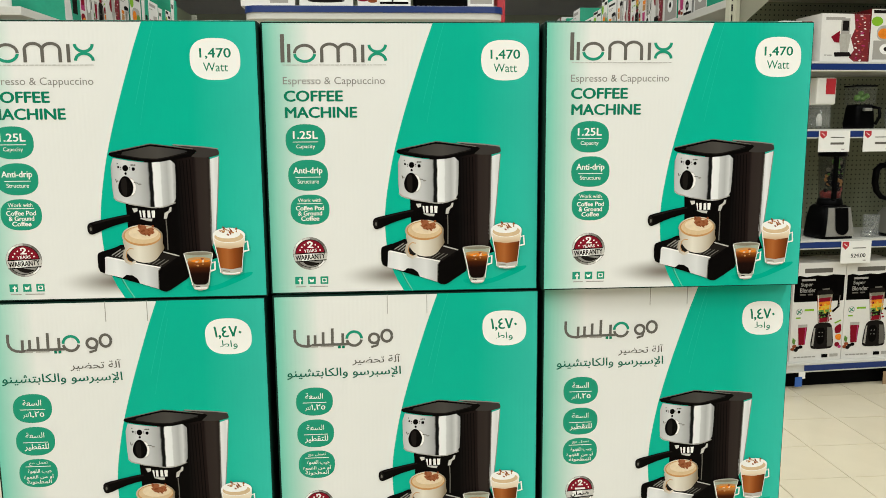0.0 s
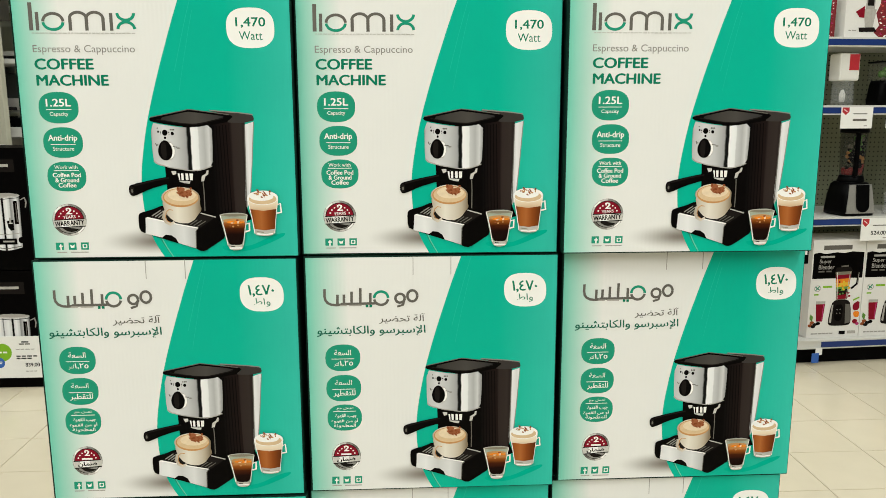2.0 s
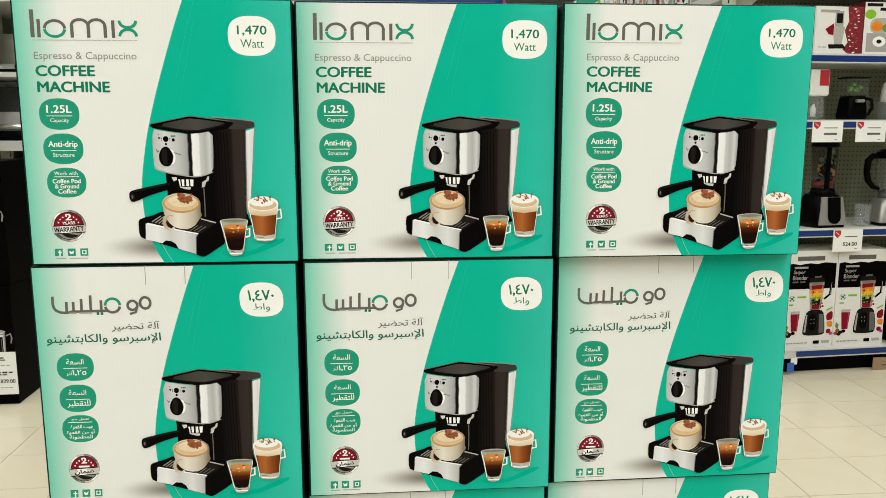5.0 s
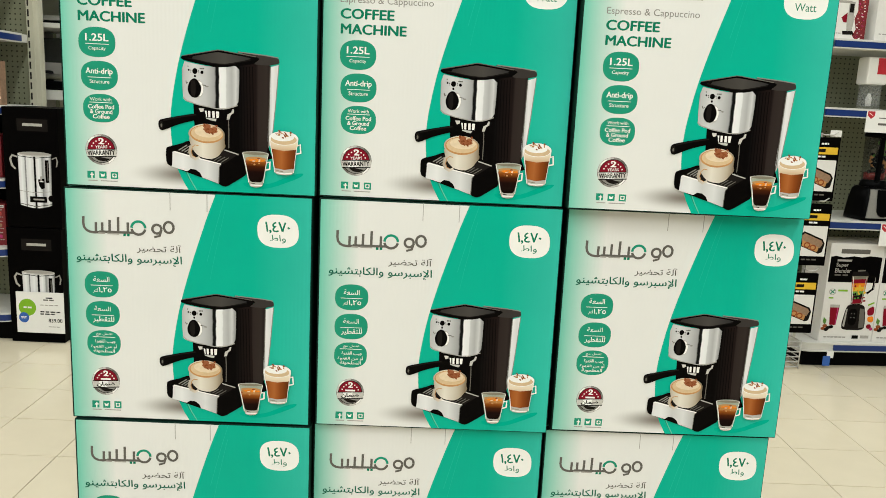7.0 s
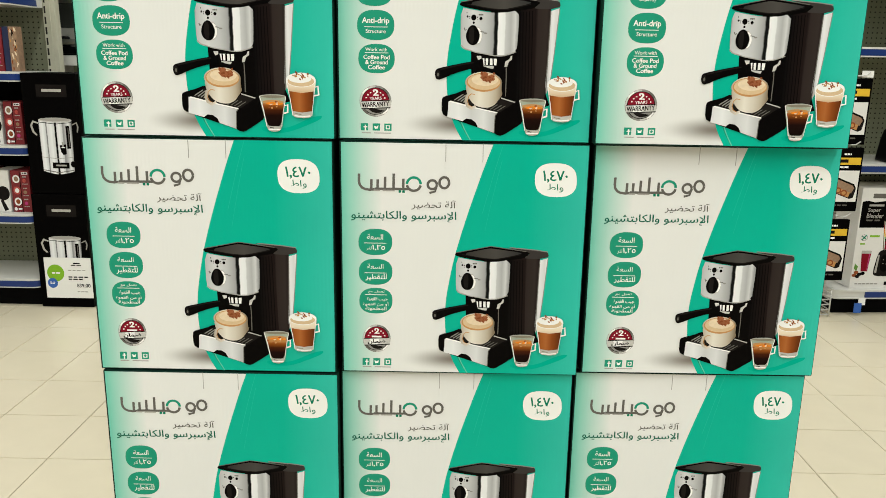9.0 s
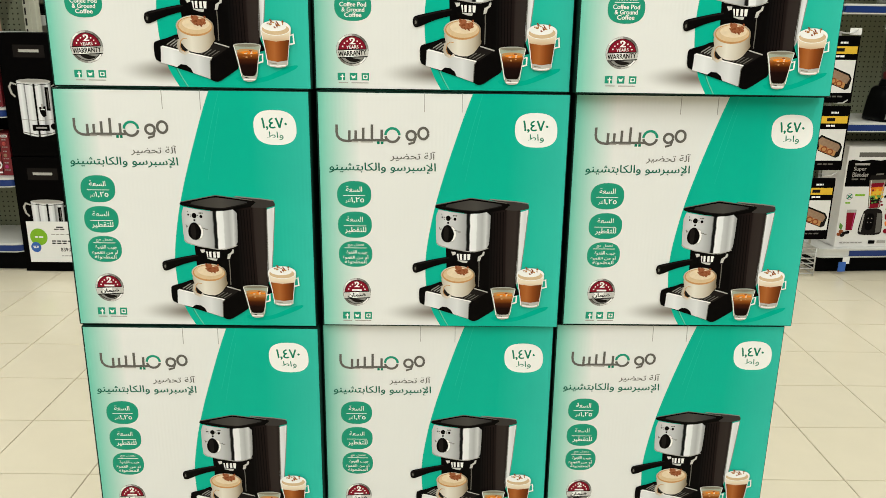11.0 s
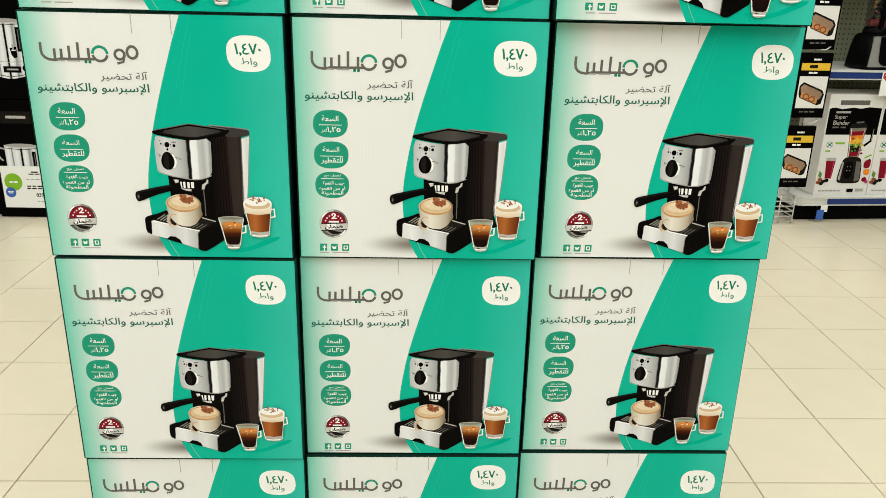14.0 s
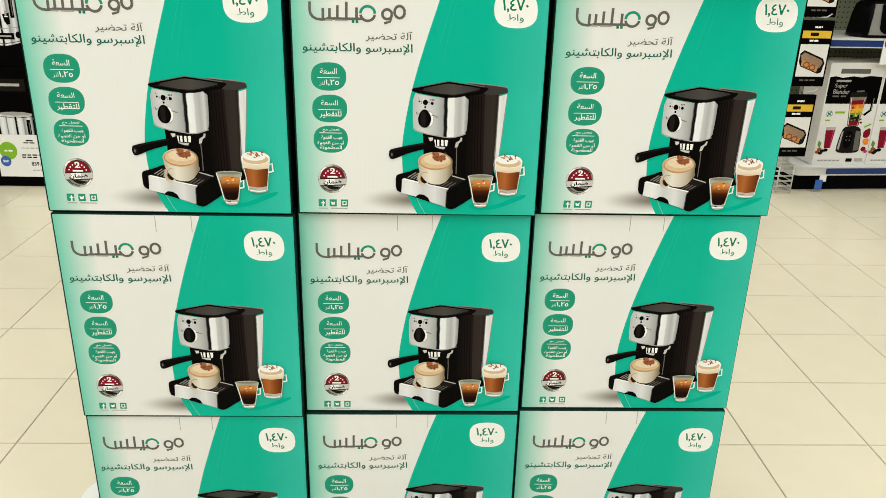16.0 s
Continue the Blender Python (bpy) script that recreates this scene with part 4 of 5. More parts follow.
def jug_blender(m):
    b = thing("blender", "steel jug blender with a ribbed clear jar and black lid", "blender", m)
    part("base", loft([(.078, .076, .02, .012, 0), (.078, .076, .02, .02, 0), (.064, .062, .02, .108, 0), (.052, .052, .022, .132, 0), (.044, .044, .022, .138, 0)]), "satin_silver", b, "brushed steel base")
    part("foot_plate", loft([(.080, .078, .02, 0, 0), (.080, .078, .02, .012, 0)]), "plastic_black", b)
    thing_knob(b, .004, -.074, .070, .026)
    jar = part("jar", fluted([(.044, .168), (.050, .19), (.058, .26), (.066, .345)], 9, .004), "clear_jar", b, "ribbed clear jar")
    part("inner_wall", fluted([(.038, .175), (.044, .19), (.054, .26), (.060, .340)], 9, .003), "clear_jar", jar)
    part("blade_collar", lathe([(.048, .136), (.046, .15), (.042, .172), (.02, .176)], 20), "box_dark", jar)
    part("blade", lathe([(.012, .176), (.020, .186), (.004, .196)], 8), "steel", jar)
    part("lid", lathe([(.070, .340), (.074, .348), (.073, .368), (.058, .374), (.050, .386), (.02, .388)], 28), "plastic_black", b)
    part("handle", tube([(-.060, 0, .350), (-.095, 0, .352), (-.116, 0, .33), (-.120, 0, .27), (-.110, 0, .225), (-.085, 0, .195), (-.050, 0, .182)], [.014, .016, .017, .016, .015, .013, .010], 10), "plastic_black", b)
    return b


def thing_knob(b, x, y, z, r):
    bm = lathe([(r * 1.15, 0), (r * 1.15, .006), (r, .008), (r * .92, .022), (r * .5, .024)], 22)
    bmesh.ops.rotate(bm, cent=(0, 0, 0), matrix=Matrix.Rotation(radians(90), 3, "X"), verts=bm.verts)
    bmesh.ops.translate(bm, vec=(x, y, z), verts=bm.verts)
    k = part("knob", bm, "plastic_black", b)
    c = lathe([(r * .5, 0), (r * .5, .004), (r * .3, .005)], 16)
    bmesh.ops.rotate(c, cent=(0, 0, 0), matrix=Matrix.Rotation(radians(90), 3, "X"), verts=c.verts)
    bmesh.ops.translate(c, vec=(x, y - .023, z), verts=c.verts)
    part("knob_cap", c, "steel", k)
    return k


smoothie_blender(on(RIGHT, .218, .10, .755, 2))
jug_blender(on(RIGHT, .592, .10, .755, -8))

cup = thing("blending_cup", "clear plastic blending cup standing on the shelf", "cup", on(RIGHT, .425, .06, .755))
part("cup_body", lathe([(.034, 0), (.036, .01), (.041, .11), (.036, .111), (.033, .02), (.01, .015)], 20), "glass", cup)
part("cup_base", lathe([(.043, 0), (.043, .03), (.036, .034)], 20), "glass", cup)


def stick_blender(m):
    b = thing("stick_blender", "steel stick blender with a black grip and cord on a stand", "stick blender", m)
    part("shaft", lathe([(.03, 0), (.032, .03), (.018, .06), (.022, .2), (.024, .22)], 18), "steel", b)
    part("grip", lathe([(.024, .22), (.027, .24), (.028, .34), (.022, .375), (.01, .38)], 18), "plastic_black", b)
    part("cord", tube([(0, 0, .378), (-.03, .01, .385), (-.06, .02, .34), (-.075, .02, .25), (-.09, .03, .17), (-.09, .03, .05)], .004, 6), "plastic_black", b)
    part("stand", lathe([(.055, 0), (.055, .012), (.02, .05), (.014, .16), (.02, .17)], 18, cx=-.09, cy=.03), "plastic_black", b)
    return b


stick_blender(on(RIGHT, .865, .09, .755))
bx = thing("small_appliance_box", "dark cardboard box with a green band standing on the shelf", "box", on(RIGHT, .80, .24, .755))
part("body", slab(-.09, .09, -.09, .09, 0, .12, .002), "box_black", bx)
part("band", slab(-.0905, .0905, -.0912, -.089, .035, .08), "ink_lime", bx)
stick_blender(on(RIGHT, 1.12, .09, .755))


def chopper(m, white_top):
    c = thing("mini_chopper", "white mini chopper with a clear bowl" if white_top else "white chopper with a red label and clear jar", "chopper", m)
    bowl = part("bowl", lathe([(.045, 0), (.058, .01), (.070, .085), (.072, .09), (.066, .09), (.054, .015), (.02, .012)], 22) if white_top else lathe([(.05, 0), (.052, .01), (.05, .11), (.045, .115), (.046, .02), (.01, .015)], 22), "glass", c)
    part("blade", lathe([(.012, .015), (.014, .05), (.006, .075)], 12), "plastic_white", bowl)
    if white_top:
        part("motor_head", lathe([(.050, .09), (.052, .105), (.048, .15), (.038, .185), (.012, .195)], 22), "plastic_white", c)
    else:
        part("motor_head", slab(-.052, .052, -.045, .045, .115, .245, .012), "plastic_white", c)
        part("label", slab(-.005, .045, -.0462, -.044, .165, .24), "plastic_red", c)
    return c


chopper(on(RIGHT, .118, .08, 1.291), False)
chopper(on(RIGHT, .555, .09, 1.291), True)
kt = thing("juice_maker", "small black juice maker with a clear bin of green fruit", "juicer", on(RIGHT, .345, .10, 1.291))
part("body", loft([(.054, .055, .02, 0, 0), (.056, .057, .02, .02, 0), (.050, .050, .02, .10, 0), (.046, .046, .02, .118, 0)]), "plastic_black", kt)
part("handle", tube([(.035, -.045, .105), (.058, -.065, .10), (.062, -.068, .06), (.045, -.06, .02)], .008), "plastic_black", kt)
bin_ = part("bin", slab(-.052, .052, -.05, .05, .118, .205, .008), "clear_jar", kt, "clear bin")
for gx, gz, gr in ((-.022, .150, .018), (.006, .146, .016), (.026, .158, .015), (-.004, .172, .014)):
    ball = bmesh.new()
    bmesh.ops.create_icosphere(ball, subdivisions=2, radius=gr, matrix=Matrix.Translation((gx, -.01, gz)))
    part("fruit_piece", ball, "leaf_green", bin_)
part("rim", slab(-.055, .055, -.053, .053, .203, .211, .003), "plastic_black", kt)
part("spout", slab(-.02, .02, -.07, -.045, .085, .10, .004), "satin_silver", kt)
ke = thing("kettle", "white plastic electric kettle with a wide handle", "kettle", on(RIGHT, .800, .11, 1.291, -50))
part("body", lathe([(.062, 0), (.064, .01), (.063, .09), (.058, .16), (.054, .172), (.02, .176)], 24), "plastic_white", ke)
part("lid", lathe([(.048, .168), (.044, .180), (.02, .186)], 20), "plastic_black", ke)
part("handle", tube([(.040, -.03, .160), (.082, -.045, .155), (.098, -.05, .13), (.098, -.05, .06), (.084, -.045, .022), (.045, -.03, .015)], [.014, .016, .016, .016, .015, .013], 10), "plastic_white", ke)
ke2 = copy_thing(ke, on(RIGHT, 1.08, .12, 1.291, 20))


# ---- boxed appliances ----
def product_box(m, w, d, h, label, sides="box_white", art=None, name="appliance_box", group=""):
    b = thing(name, label, "box", m, group)
    part("body", slab(-w / 2, w / 2, 0, d, 0, h, .0018), sides, b)
    if art:
        p = Print(0, 0, 100, 200, w - .002, h - .002, 0, h / 2)
        art(p, b)
        if len(p.bm.faces):
            p.put("front_print", b)
    return b


def art_blender(p, b):
    p.rect(0, 0, 100, 200, "box_white").bars(20, 11, 74, 20, "ink_grey", 1)
    p.poly([(2, 27), (12, 25), (25, 28), (45, 25), (60, 27), (75, 24), (98, 26), (98, 78), (2, 78)], "box_black")
    p.put("front_print", b)
    p.bars(15, 32, 42, 36, "ink_light_grey", 1, 3).text("Super", 14, 39, 37, 49, "ink_light_grey", .01).text("Blender", 13, 50, 43, 59, "ink_light_grey", .01).bars(13, 62, 38, 65, "ink_grey", 2, 4)
    p.put("title", b)
    p.bars(24, 93, 42, 97, "ink_lime", 1, 2).arc(14, 98, 6, 6, 0, 360, 1, "ink_light_grey").line([(10, 103), (18, 93)], 2, "ink_dark_green").line([(10, 95), (18, 101)], 2, "ink_dark_green").bars(8, 109, 17, 112, "ink_lime", 1)
    p.poly([(46, 64), (77, 64), (72, 122), (51, 122)], "ink_brown_glass")
    cols = ("ink_red", "ink_orange", "ink_yellow", "leaf_green", "ink_soft_black", "ink_red")
    r = random.Random(5)
    for k in range(6):
        y = 72 + 8.2 * k
        p.poly([(47 + k * .9, y), (76 - k * .8, y - 2), (75 - k * .8, y + 7), (48 + k * .9, y + 8.5)], cols[k])
        for j in range(6):
            p.oval(51 + .8 * k + 4 * j + r.uniform(-1, 1), y + r.uniform(1, 6), r.uniform(3, 6), r.uniform(3, 6), cols[(k + r.choice((0, 0, 1, 5))) % 6], n=7)
    p.line([(49, 66), (53, 120)], 1, "ink_white").line([(74, 66), (70, 120)], 1, "ink_glass")
    p.poly([(47, 56), (74, 55), (79, 64), (45, 65)], "ink_soft_black").line([(56, 54), (70, 53)], 3, "ink_grey").line([(78, 66), (90, 66), (89, 90), (78, 100)], 4.5, "ink_black").line([(91, 67), (90, 90)], 1, "ink_light_grey")
    p.poly([(50, 122), (73, 122), (80, 130), (84, 170), (78, 176), (44, 176), (38, 170), (43, 130)], "ink_soft_black", 1)
    p.poly([(50, 132), (66, 132), (66, 162), (58, 168), (50, 162)], "ink_black", 1).poly([(70, 131), (79, 132), (82, 170), (72, 172)], "ink_grey").poly([(44, 133), (47, 132), (45, 170), (41, 168)], "ink_light_grey")
    for j in range(4):
        p.oval(55 + 6 * (j % 2), 142 + 8 * (j // 2), 2, 2, "ink_light_grey", n=6)
    p.poly([(13, 128), (31, 128), (28, 166), (16, 166)], "ink_red").poly([(13, 124), (31, 124), (31, 130), (13, 130)], "ink_glass").line([(28, 130), (27, 164)], 1.5, "ink_pink")
    for j, (x, y) in enumerate(((8, 168), (14, 172), (20, 170), (5, 174), (11, 176))):
        p.oval(x, y, 9, 7, ("ink_cocoa", "ink_soft_black", "ink_black")[j % 3], n=8)
    p.poly([(4, 150), (10, 156), (8, 166), (3, 160)], "leaf_green").poly([(84, 132), (97, 124), (98, 144), (86, 146)], "ink_red", 1).poly([(86, 148), (98, 146), (98, 160), (88, 158)], "ink_orange", 1).oval(91, 168, 10, 10, "ink_red", n=9).oval(96, 173, 7, 7, "ink_pink", n=8).line([(84, 124), (96, 118)], 3, "ink_lime")
    p.bars(8, 190, 50, 192.5, "ink_light_grey", 6, 5).rect(62, 187, 74, 194, "ink_black").rect(78, 187, 94, 193, "ink_glass")
    p.put("printed_blender", b, "printed picture of a blender full of fruit")


def art_mixer(p, b):
    p.rect(0, 0, 100, 200, "box_white").bars(10, 14, 84, 24, "ink_soft_black", 1).bars(10, 34, 60, 38, "ink_light_grey", 2).bars(10, 42, 50, 45, "ink_light_grey", 2)
    p.put("front_print", b)
    p.poly([(48, 74), (88, 72), (82, 140), (56, 140)], "ink_glass").poly([(44, 62), (70, 56), (92, 62), (90, 72), (46, 74)], "ink_black")
    p.line([(90, 68), (98, 90), (95, 120), (84, 136)], 6, "ink_black").poly([(52, 140), (86, 140), (96, 186), (42, 186)], "ink_white").oval(66, 164, 24, 30, "ink_black", n=18).oval(66, 164, 11, 13, "ink_light_grey", n=12)
    p.rect(42, 184, 96, 192, "ink_black").poly([(12, 122), (40, 122), (36, 170), (16, 170)], "ink_pink").rect(14, 78, 44, 92, "ink_orange").rect(14, 94, 44, 116, "ink_tan")
    p.oval(10, 176, 22, 16, "ink_red", n=10).oval(28, 182, 18, 12, "ink_cocoa", n=10).line([(66, 80), (66, 190)], 3, "ink_soft_black")
    p.put("printed_mixer", b, "printed picture of a jug blender")


def art_pots(p, b):
    p.rect(0, 0, 100, 200, "box_white").bars(12, 16, 90, 28, "ink_grey", 1).rect(4, 40, 92, 84, "plastic_red").bars(14, 50, 80, 56, "ink_white", 3).bars(14, 64, 70, 70, "ink_white", 2)
    p.oval(50, 150, 66, 70, "ink_light_grey", 2.6).oval(50, 128, 50, 20, "ink_black").line([(16, 108), (14, 150), (22, 170)], 7, "ink_black").oval(50, 182, 70, 12, "ink_soft_black")


def art_hand(p, b):
    p.rect(0, 0, 100, 200, "box_white").bars(8, 14, 48, 26, "ink_light_grey", 1, 4)
    p.put("front_print", b)
    p.poly([(66, 0), (100, 0), (100, 200), (72, 200), (60, 180), (70, 150), (62, 100), (70, 60)], "box_red")
    for k in range(22):
        p.oval(82 + 9 * math.sin(k * 2.4), 8 + 8.8 * k, 7 + 3 * math.sin(k), 5, ("ink_white", "produce", "ink_pink")[k % 3], n=7, turn=40 * k)
        p.oval(80 + 10 * math.sin(k * 1.7 + 1), 12 + 8.6 * k, 4, 4, ("produce", "ink_white", "ink_red")[k % 3], n=6)
    p.poly([(40, 20), (58, 18), (58, 84), (40, 84)], "ink_light_grey").rect(43, 28, 56, 70, "ink_soft_black").poly([(36, 84), (62, 84), (56, 176), (42, 176)], "ink_glass")
    p.poly([(20, 96), (38, 70), (38, 120), (28, 118)], "ink_red").poly([(28, 160), (60, 158), (66, 176), (30, 178)], "ink_soft_black").bars(8, 170, 24, 174, "ink_light_grey", 2)
    p.put("printed_mixer", b, "printed picture of a hand mixer and red fruit")


def art_food(p, b):
    p.rect(0, 0, 100, 200, "box_white").bars(6, 4, 54, 16, "ink_soft_black", 1, 2).bars(46, 20, 92, 32, "ink_soft_black", 1, 3).oval(18, 46, 34, 36, "ink_lime", n=18)
    p.oval(54, 90, 70, 60, "ink_glass", 3).oval(40, 92, 36, 40, "ink_orange", n=14).oval(74, 98, 36, 34, "leaf_green", n=14).rect(10, 118, 94, 190, "ink_light_grey").oval(50, 150, 40, 40, "ink_white").oval(50, 150, 16, 16, "ink_soft_black")


def art_kettle(p, b):
    p.rect(0, 0, 100, 200, "box_white").bars(12, 10, 74, 22, "ink_light_grey", 1).bars(12, 30, 42, 34, "ink_light_grey", 2)
    p.rect(8, 74, 38, 132, "ink_pink").rect(12, 84, 34, 112, "ink_red").poly([(48, 56), (84, 52), (94, 70), (92, 120), (50, 124)], "ink_glass").poly([(50, 124), (90, 122), (88, 190), (54, 190)], "ink_light_grey")
    p.oval(22, 160, 36, 34, "ink_red", n=14).oval(30, 168, 24, 20, "ink_orange", n=12).line([(92, 66), (97, 90), (92, 116)], 5, "ink_soft_black").oval(70, 104, 26, 60, "ink_white", n=16)


Zd = .130
product_box(on(RIGHT, .146, .03, Zd), .283, .20, .505, "tall white and black blender box with a fruit blender picture", art=art_blender)
product_box(on(RIGHT, .434, .03, Zd, -1), .285, .20, .505, "tall white and black blender box with a fruit blender picture", art=art_blender)
# black sides hold the shadow cast by the blender box beside it
product_box(on(RIGHT, .742, .025, Zd, -2), .205, .17, .405, "white box with a jug blender picture, standing on the lowest shelf", sides="box_black", art=art_mixer)
product_box(on(RIGHT, .985, .03, Zd), .24, .2, .42, "white and red cookware box standing on the lowest shelf", art=art_pots)
product_box(on(RIGHT, 1.23, .03, Zd), .18, .2, .40, "white box with a jug blender picture, standing on the lowest shelf", art=art_mixer)
Za = 1.607
product_box(on(RIGHT, -.055, .04, Za), .16, .2, .19, "white mixer box with red fruit print on an upper shelf", art=art_hand)
product_box(on(RIGHT, .192, .03, Za, 2), .258, .2, .225, "white mixer box with red fruit print on an upper shelf", art=art_hand)
product_box(on(RIGHT, .412, .03, Za, -2), .175, .2, .25, "white food processor box with a green dot on an upper shelf", sides="box_red", art=art_food)
product_box(on(RIGHT, .622, .03, Za), .195, .2, .23, "white juicer box with a pink panel on an upper shelf", sides="box_black", art=art_kettle)
product_box(on(RIGHT, .86, .05, Za), .23, .2, .20, "dark green appliance box on an upper shelf", sides="box_green", art=art_food)
product_box(on(RIGHT, 1.12, .04, Za), .22, .2, .23, "white juicer box with a pink panel on an upper shelf", art=art_kettle)

# ---- packs hanging on a clip strip at the shelving's edge, and a wire basket below ----
strip = thing("clip_strip", "white metal clip strip on the edge of the shelving", "clip strip", on(RIGHT, -.148, -.012, 0))
part("strip", slab(-.006, .006, .004, .007, .16, 1.17), "wire", strip)
for z in (1.165, .852, .512):
    part("hook", tube([(0, .004, z), (.0, -.03, z - .004), (.03, -.045, z - .002), (.055, -.04, z + .012)], .003, 6), "wire", strip)
part("strip_tag", slab(.02, .075, -.035, -.033, 1.155, 1.185), "card", strip)


def bread_pack(m):
    b = thing("hanging_pack", "black and yellow pack with a bread picture, hanging on a hook", "pack", m, group="packs on the clip strip")
    part("card", slab(-.078, .078, 0, .022, -.30, 0, .002), "box_black", b)
    p = Print(0, 0, 100, 176, .152, .296, 0, -.150)
    p.rect(4, 26, 96, 46, "ink_yellow").bars(30, 31, 56, 40, "ink_soft_black", 1, 3).bars(40, 14, 64, 19, "ink_white", 3, 2).bars(30, 50, 58, 55, "ink_white", 2, 6)
    p.rect(4, 62, 96, 150, "box_white")
    p.poly([(8, 88), (20, 78), (84, 100), (92, 112), (86, 138), (74, 142), (14, 122), (8, 110)], "ink_soft_black").poly([(12, 92), (22, 84), (80, 104), (86, 112), (78, 126), (16, 108)], "box_brown")
    p.poly([(18, 104), (74, 124), (70, 138), (16, 120)], "ink_tan").arc(34, 118, 9, 7, 0, 360, 4, "ink_cocoa").arc(54, 125, 9, 7, 0, 360, 4, "ink_cocoa")
    p.bars(20, 158, 70, 162, "ink_grey", 3, 4)
    p.put("pack_print", b)
    return b


first = bread_pack(on(RIGHT, -.152, -.05, 1.150, 0))
copy_thing(first, on(RIGHT, -.150, -.055, .835, 0))
copy_thing(first, on(RIGHT, -.170, -.055, .495, 0))
basket = thing("wire_basket", "small white wire basket standing on the floor at the shelving", "basket", on(RIGHT, -.195, -.03, 0))
for k in range(6):
    part("wire", tube([(-.075, .12, .012 + .026 * k), (-.075, 0, .012 + .026 * k), (.075, 0, .012 + .026 * k), (.075, .12, .012 + .026 * k)], .0035, 6), "wire", basket)
for x in (-.075, 0, .075):
    part("post_wire", tube([(x, 0, .002), (x, 0, .15)], .0035, 6), "wire", basket)
seal = thing("hanging_label", "blue and white paper label hanging from the lowest shelf", "label", on(RIGHT, .035, -.012, .09))
part("white_card", slab(.0, .035, -.002, 0, -.035, 0), "card", seal)
part("blue_card", slab(-.02, .018, -.004, -.002, -.075, -.025), "ink_blue", seal)

# ---- shelving on the other side, with the boxed water boilers at its end ----
LEFT = pose(-3.25, 2.5, 0)
gl = thing("shelving_unit", "beige metal shop shelving with blue price rails and small red boxes", "shelving", LEFT, "shop shelving")
part("kick_plate", slab(.0, 1.29, .03, .40, .001, .095, .004), "kick", gl, "black kick plate")
pegboard(gl, -.0, 1.241, .38, .09, 2.3)
upright(gl, 1.272, .36, 2.35, .06)
upright(gl, -.03, .40, 2.35)
for z in (.135, .452, .775, 1.112, 1.452, 1.80):
    shelf_board(gl, 0, 1.295 if z < 1.2 else 1.246, .355, z, "b", r=.06, wrap=.30 if z > 1.2 else 0)


def art_small(p, b):
    p.rect(0, 0, 100, 200, "box_red").rect(0, 0, 50, 200, "box_red")
    for k, y in enumerate((40, 96, 150)):
        p.oval(28, y, 40, 40, ("ink_white", "produce", "ink_white")[k], n=14).oval(28, y, 24, 24, ("box_brown", "ink_white", "ink_cocoa")[k], n=12).bars(62, y - 14, 84, y - 8, "ink_light_grey", 2, k).oval(72, y + 8, 20, 18, ("produce", "box_brown", "ink_pink")[k], n=10).bars(60, y + 22, 90, y + 26, "ink_light_grey", 3, k + 3)
    p.rect(60, 6, 94, 18, "ink_white").bars(64, 9, 90, 14, "ink_soft_black", 2).rect(48, 0, 52, 200, "ink_soft_black").oval(12, 186, 18, 18, "ink_white", n=10).bars(26, 182, 46, 190, "ink_white", 1)


def art_mottle(p, b):
    r = random.Random(8)
    for k in range(26):
        p.oval(r.uniform(8, 92), r.uniform(6, 194), r.uniform(14, 40), r.uniform(8, 20), r.choice(("ink_cocoa", "ink_cream", "ink_soft_black", "ink_tan")), n=8, turn=r.uniform(0, 90))


def art_jar(p, b):
    p.rect(0, 0, 100, 200, "box_white").oval(30, 40, 40, 34, "ink_yellow", n=14).oval(60, 110, 80, 70, "ink_soft_black", n=18).poly([(50, 130), (84, 190), (60, 198), (40, 150)], "ink_soft_black")


rnd = random.Random(4)
for z, xs in ((1.115, (1.243, 1.210, 1.152, 1.060, .968, .876)), (1.455, (1.127, 1.03, .96, .86)), (.778, (1.205, 1.11, 1.01, .92)), (.455, (1.205, 1.11, 1.01, .92))):
    for k, x in enumerate(xs):
        w = rnd.uniform(.075, .09)
        if z == 1.115 and k < 2:
            product_box(on(LEFT, x, .06, z), .037 - .010 * k, .05, .200, "narrow brown and blue box on the shelf", sides=("box_brown", "box_navy")[k], art=(art_mottle, None)[k], name="small_box", group="small boxes on the shelf")
        else:
            product_box(on(LEFT, x, .06, z, rnd.uniform(-1, 1)), w, .15, rnd.uniform(.196, .204), "small dark red printed box on the shelf" if k % 3 != 1 else "small white box with a dark kitchen tool picture", sides="box_red" if k % 3 != 1 else "box_white", art=art_small if k % 3 != 1 else art_jar, name="small_box", group="small boxes on the shelf")
# black filler boxes, added to darken the backs of these two shelves
for z in (.778, .455):
    for k, x in enumerate((1.16, .94)):
        product_box(on(LEFT, x, .215, z), .21, .14, .285, "plain black filler box added to darken the shelf back", sides="box_black", name="black_box", group="black boxes at the back")
tag = thing("price_tag", "white paper price tag standing on a shelf rail", "price tag", on(LEFT, 1.09, -.012, 1.105), group="price tags")
part("card", slab(-.10, .10, -.001, .0015, -.10, 0), "card", tag)


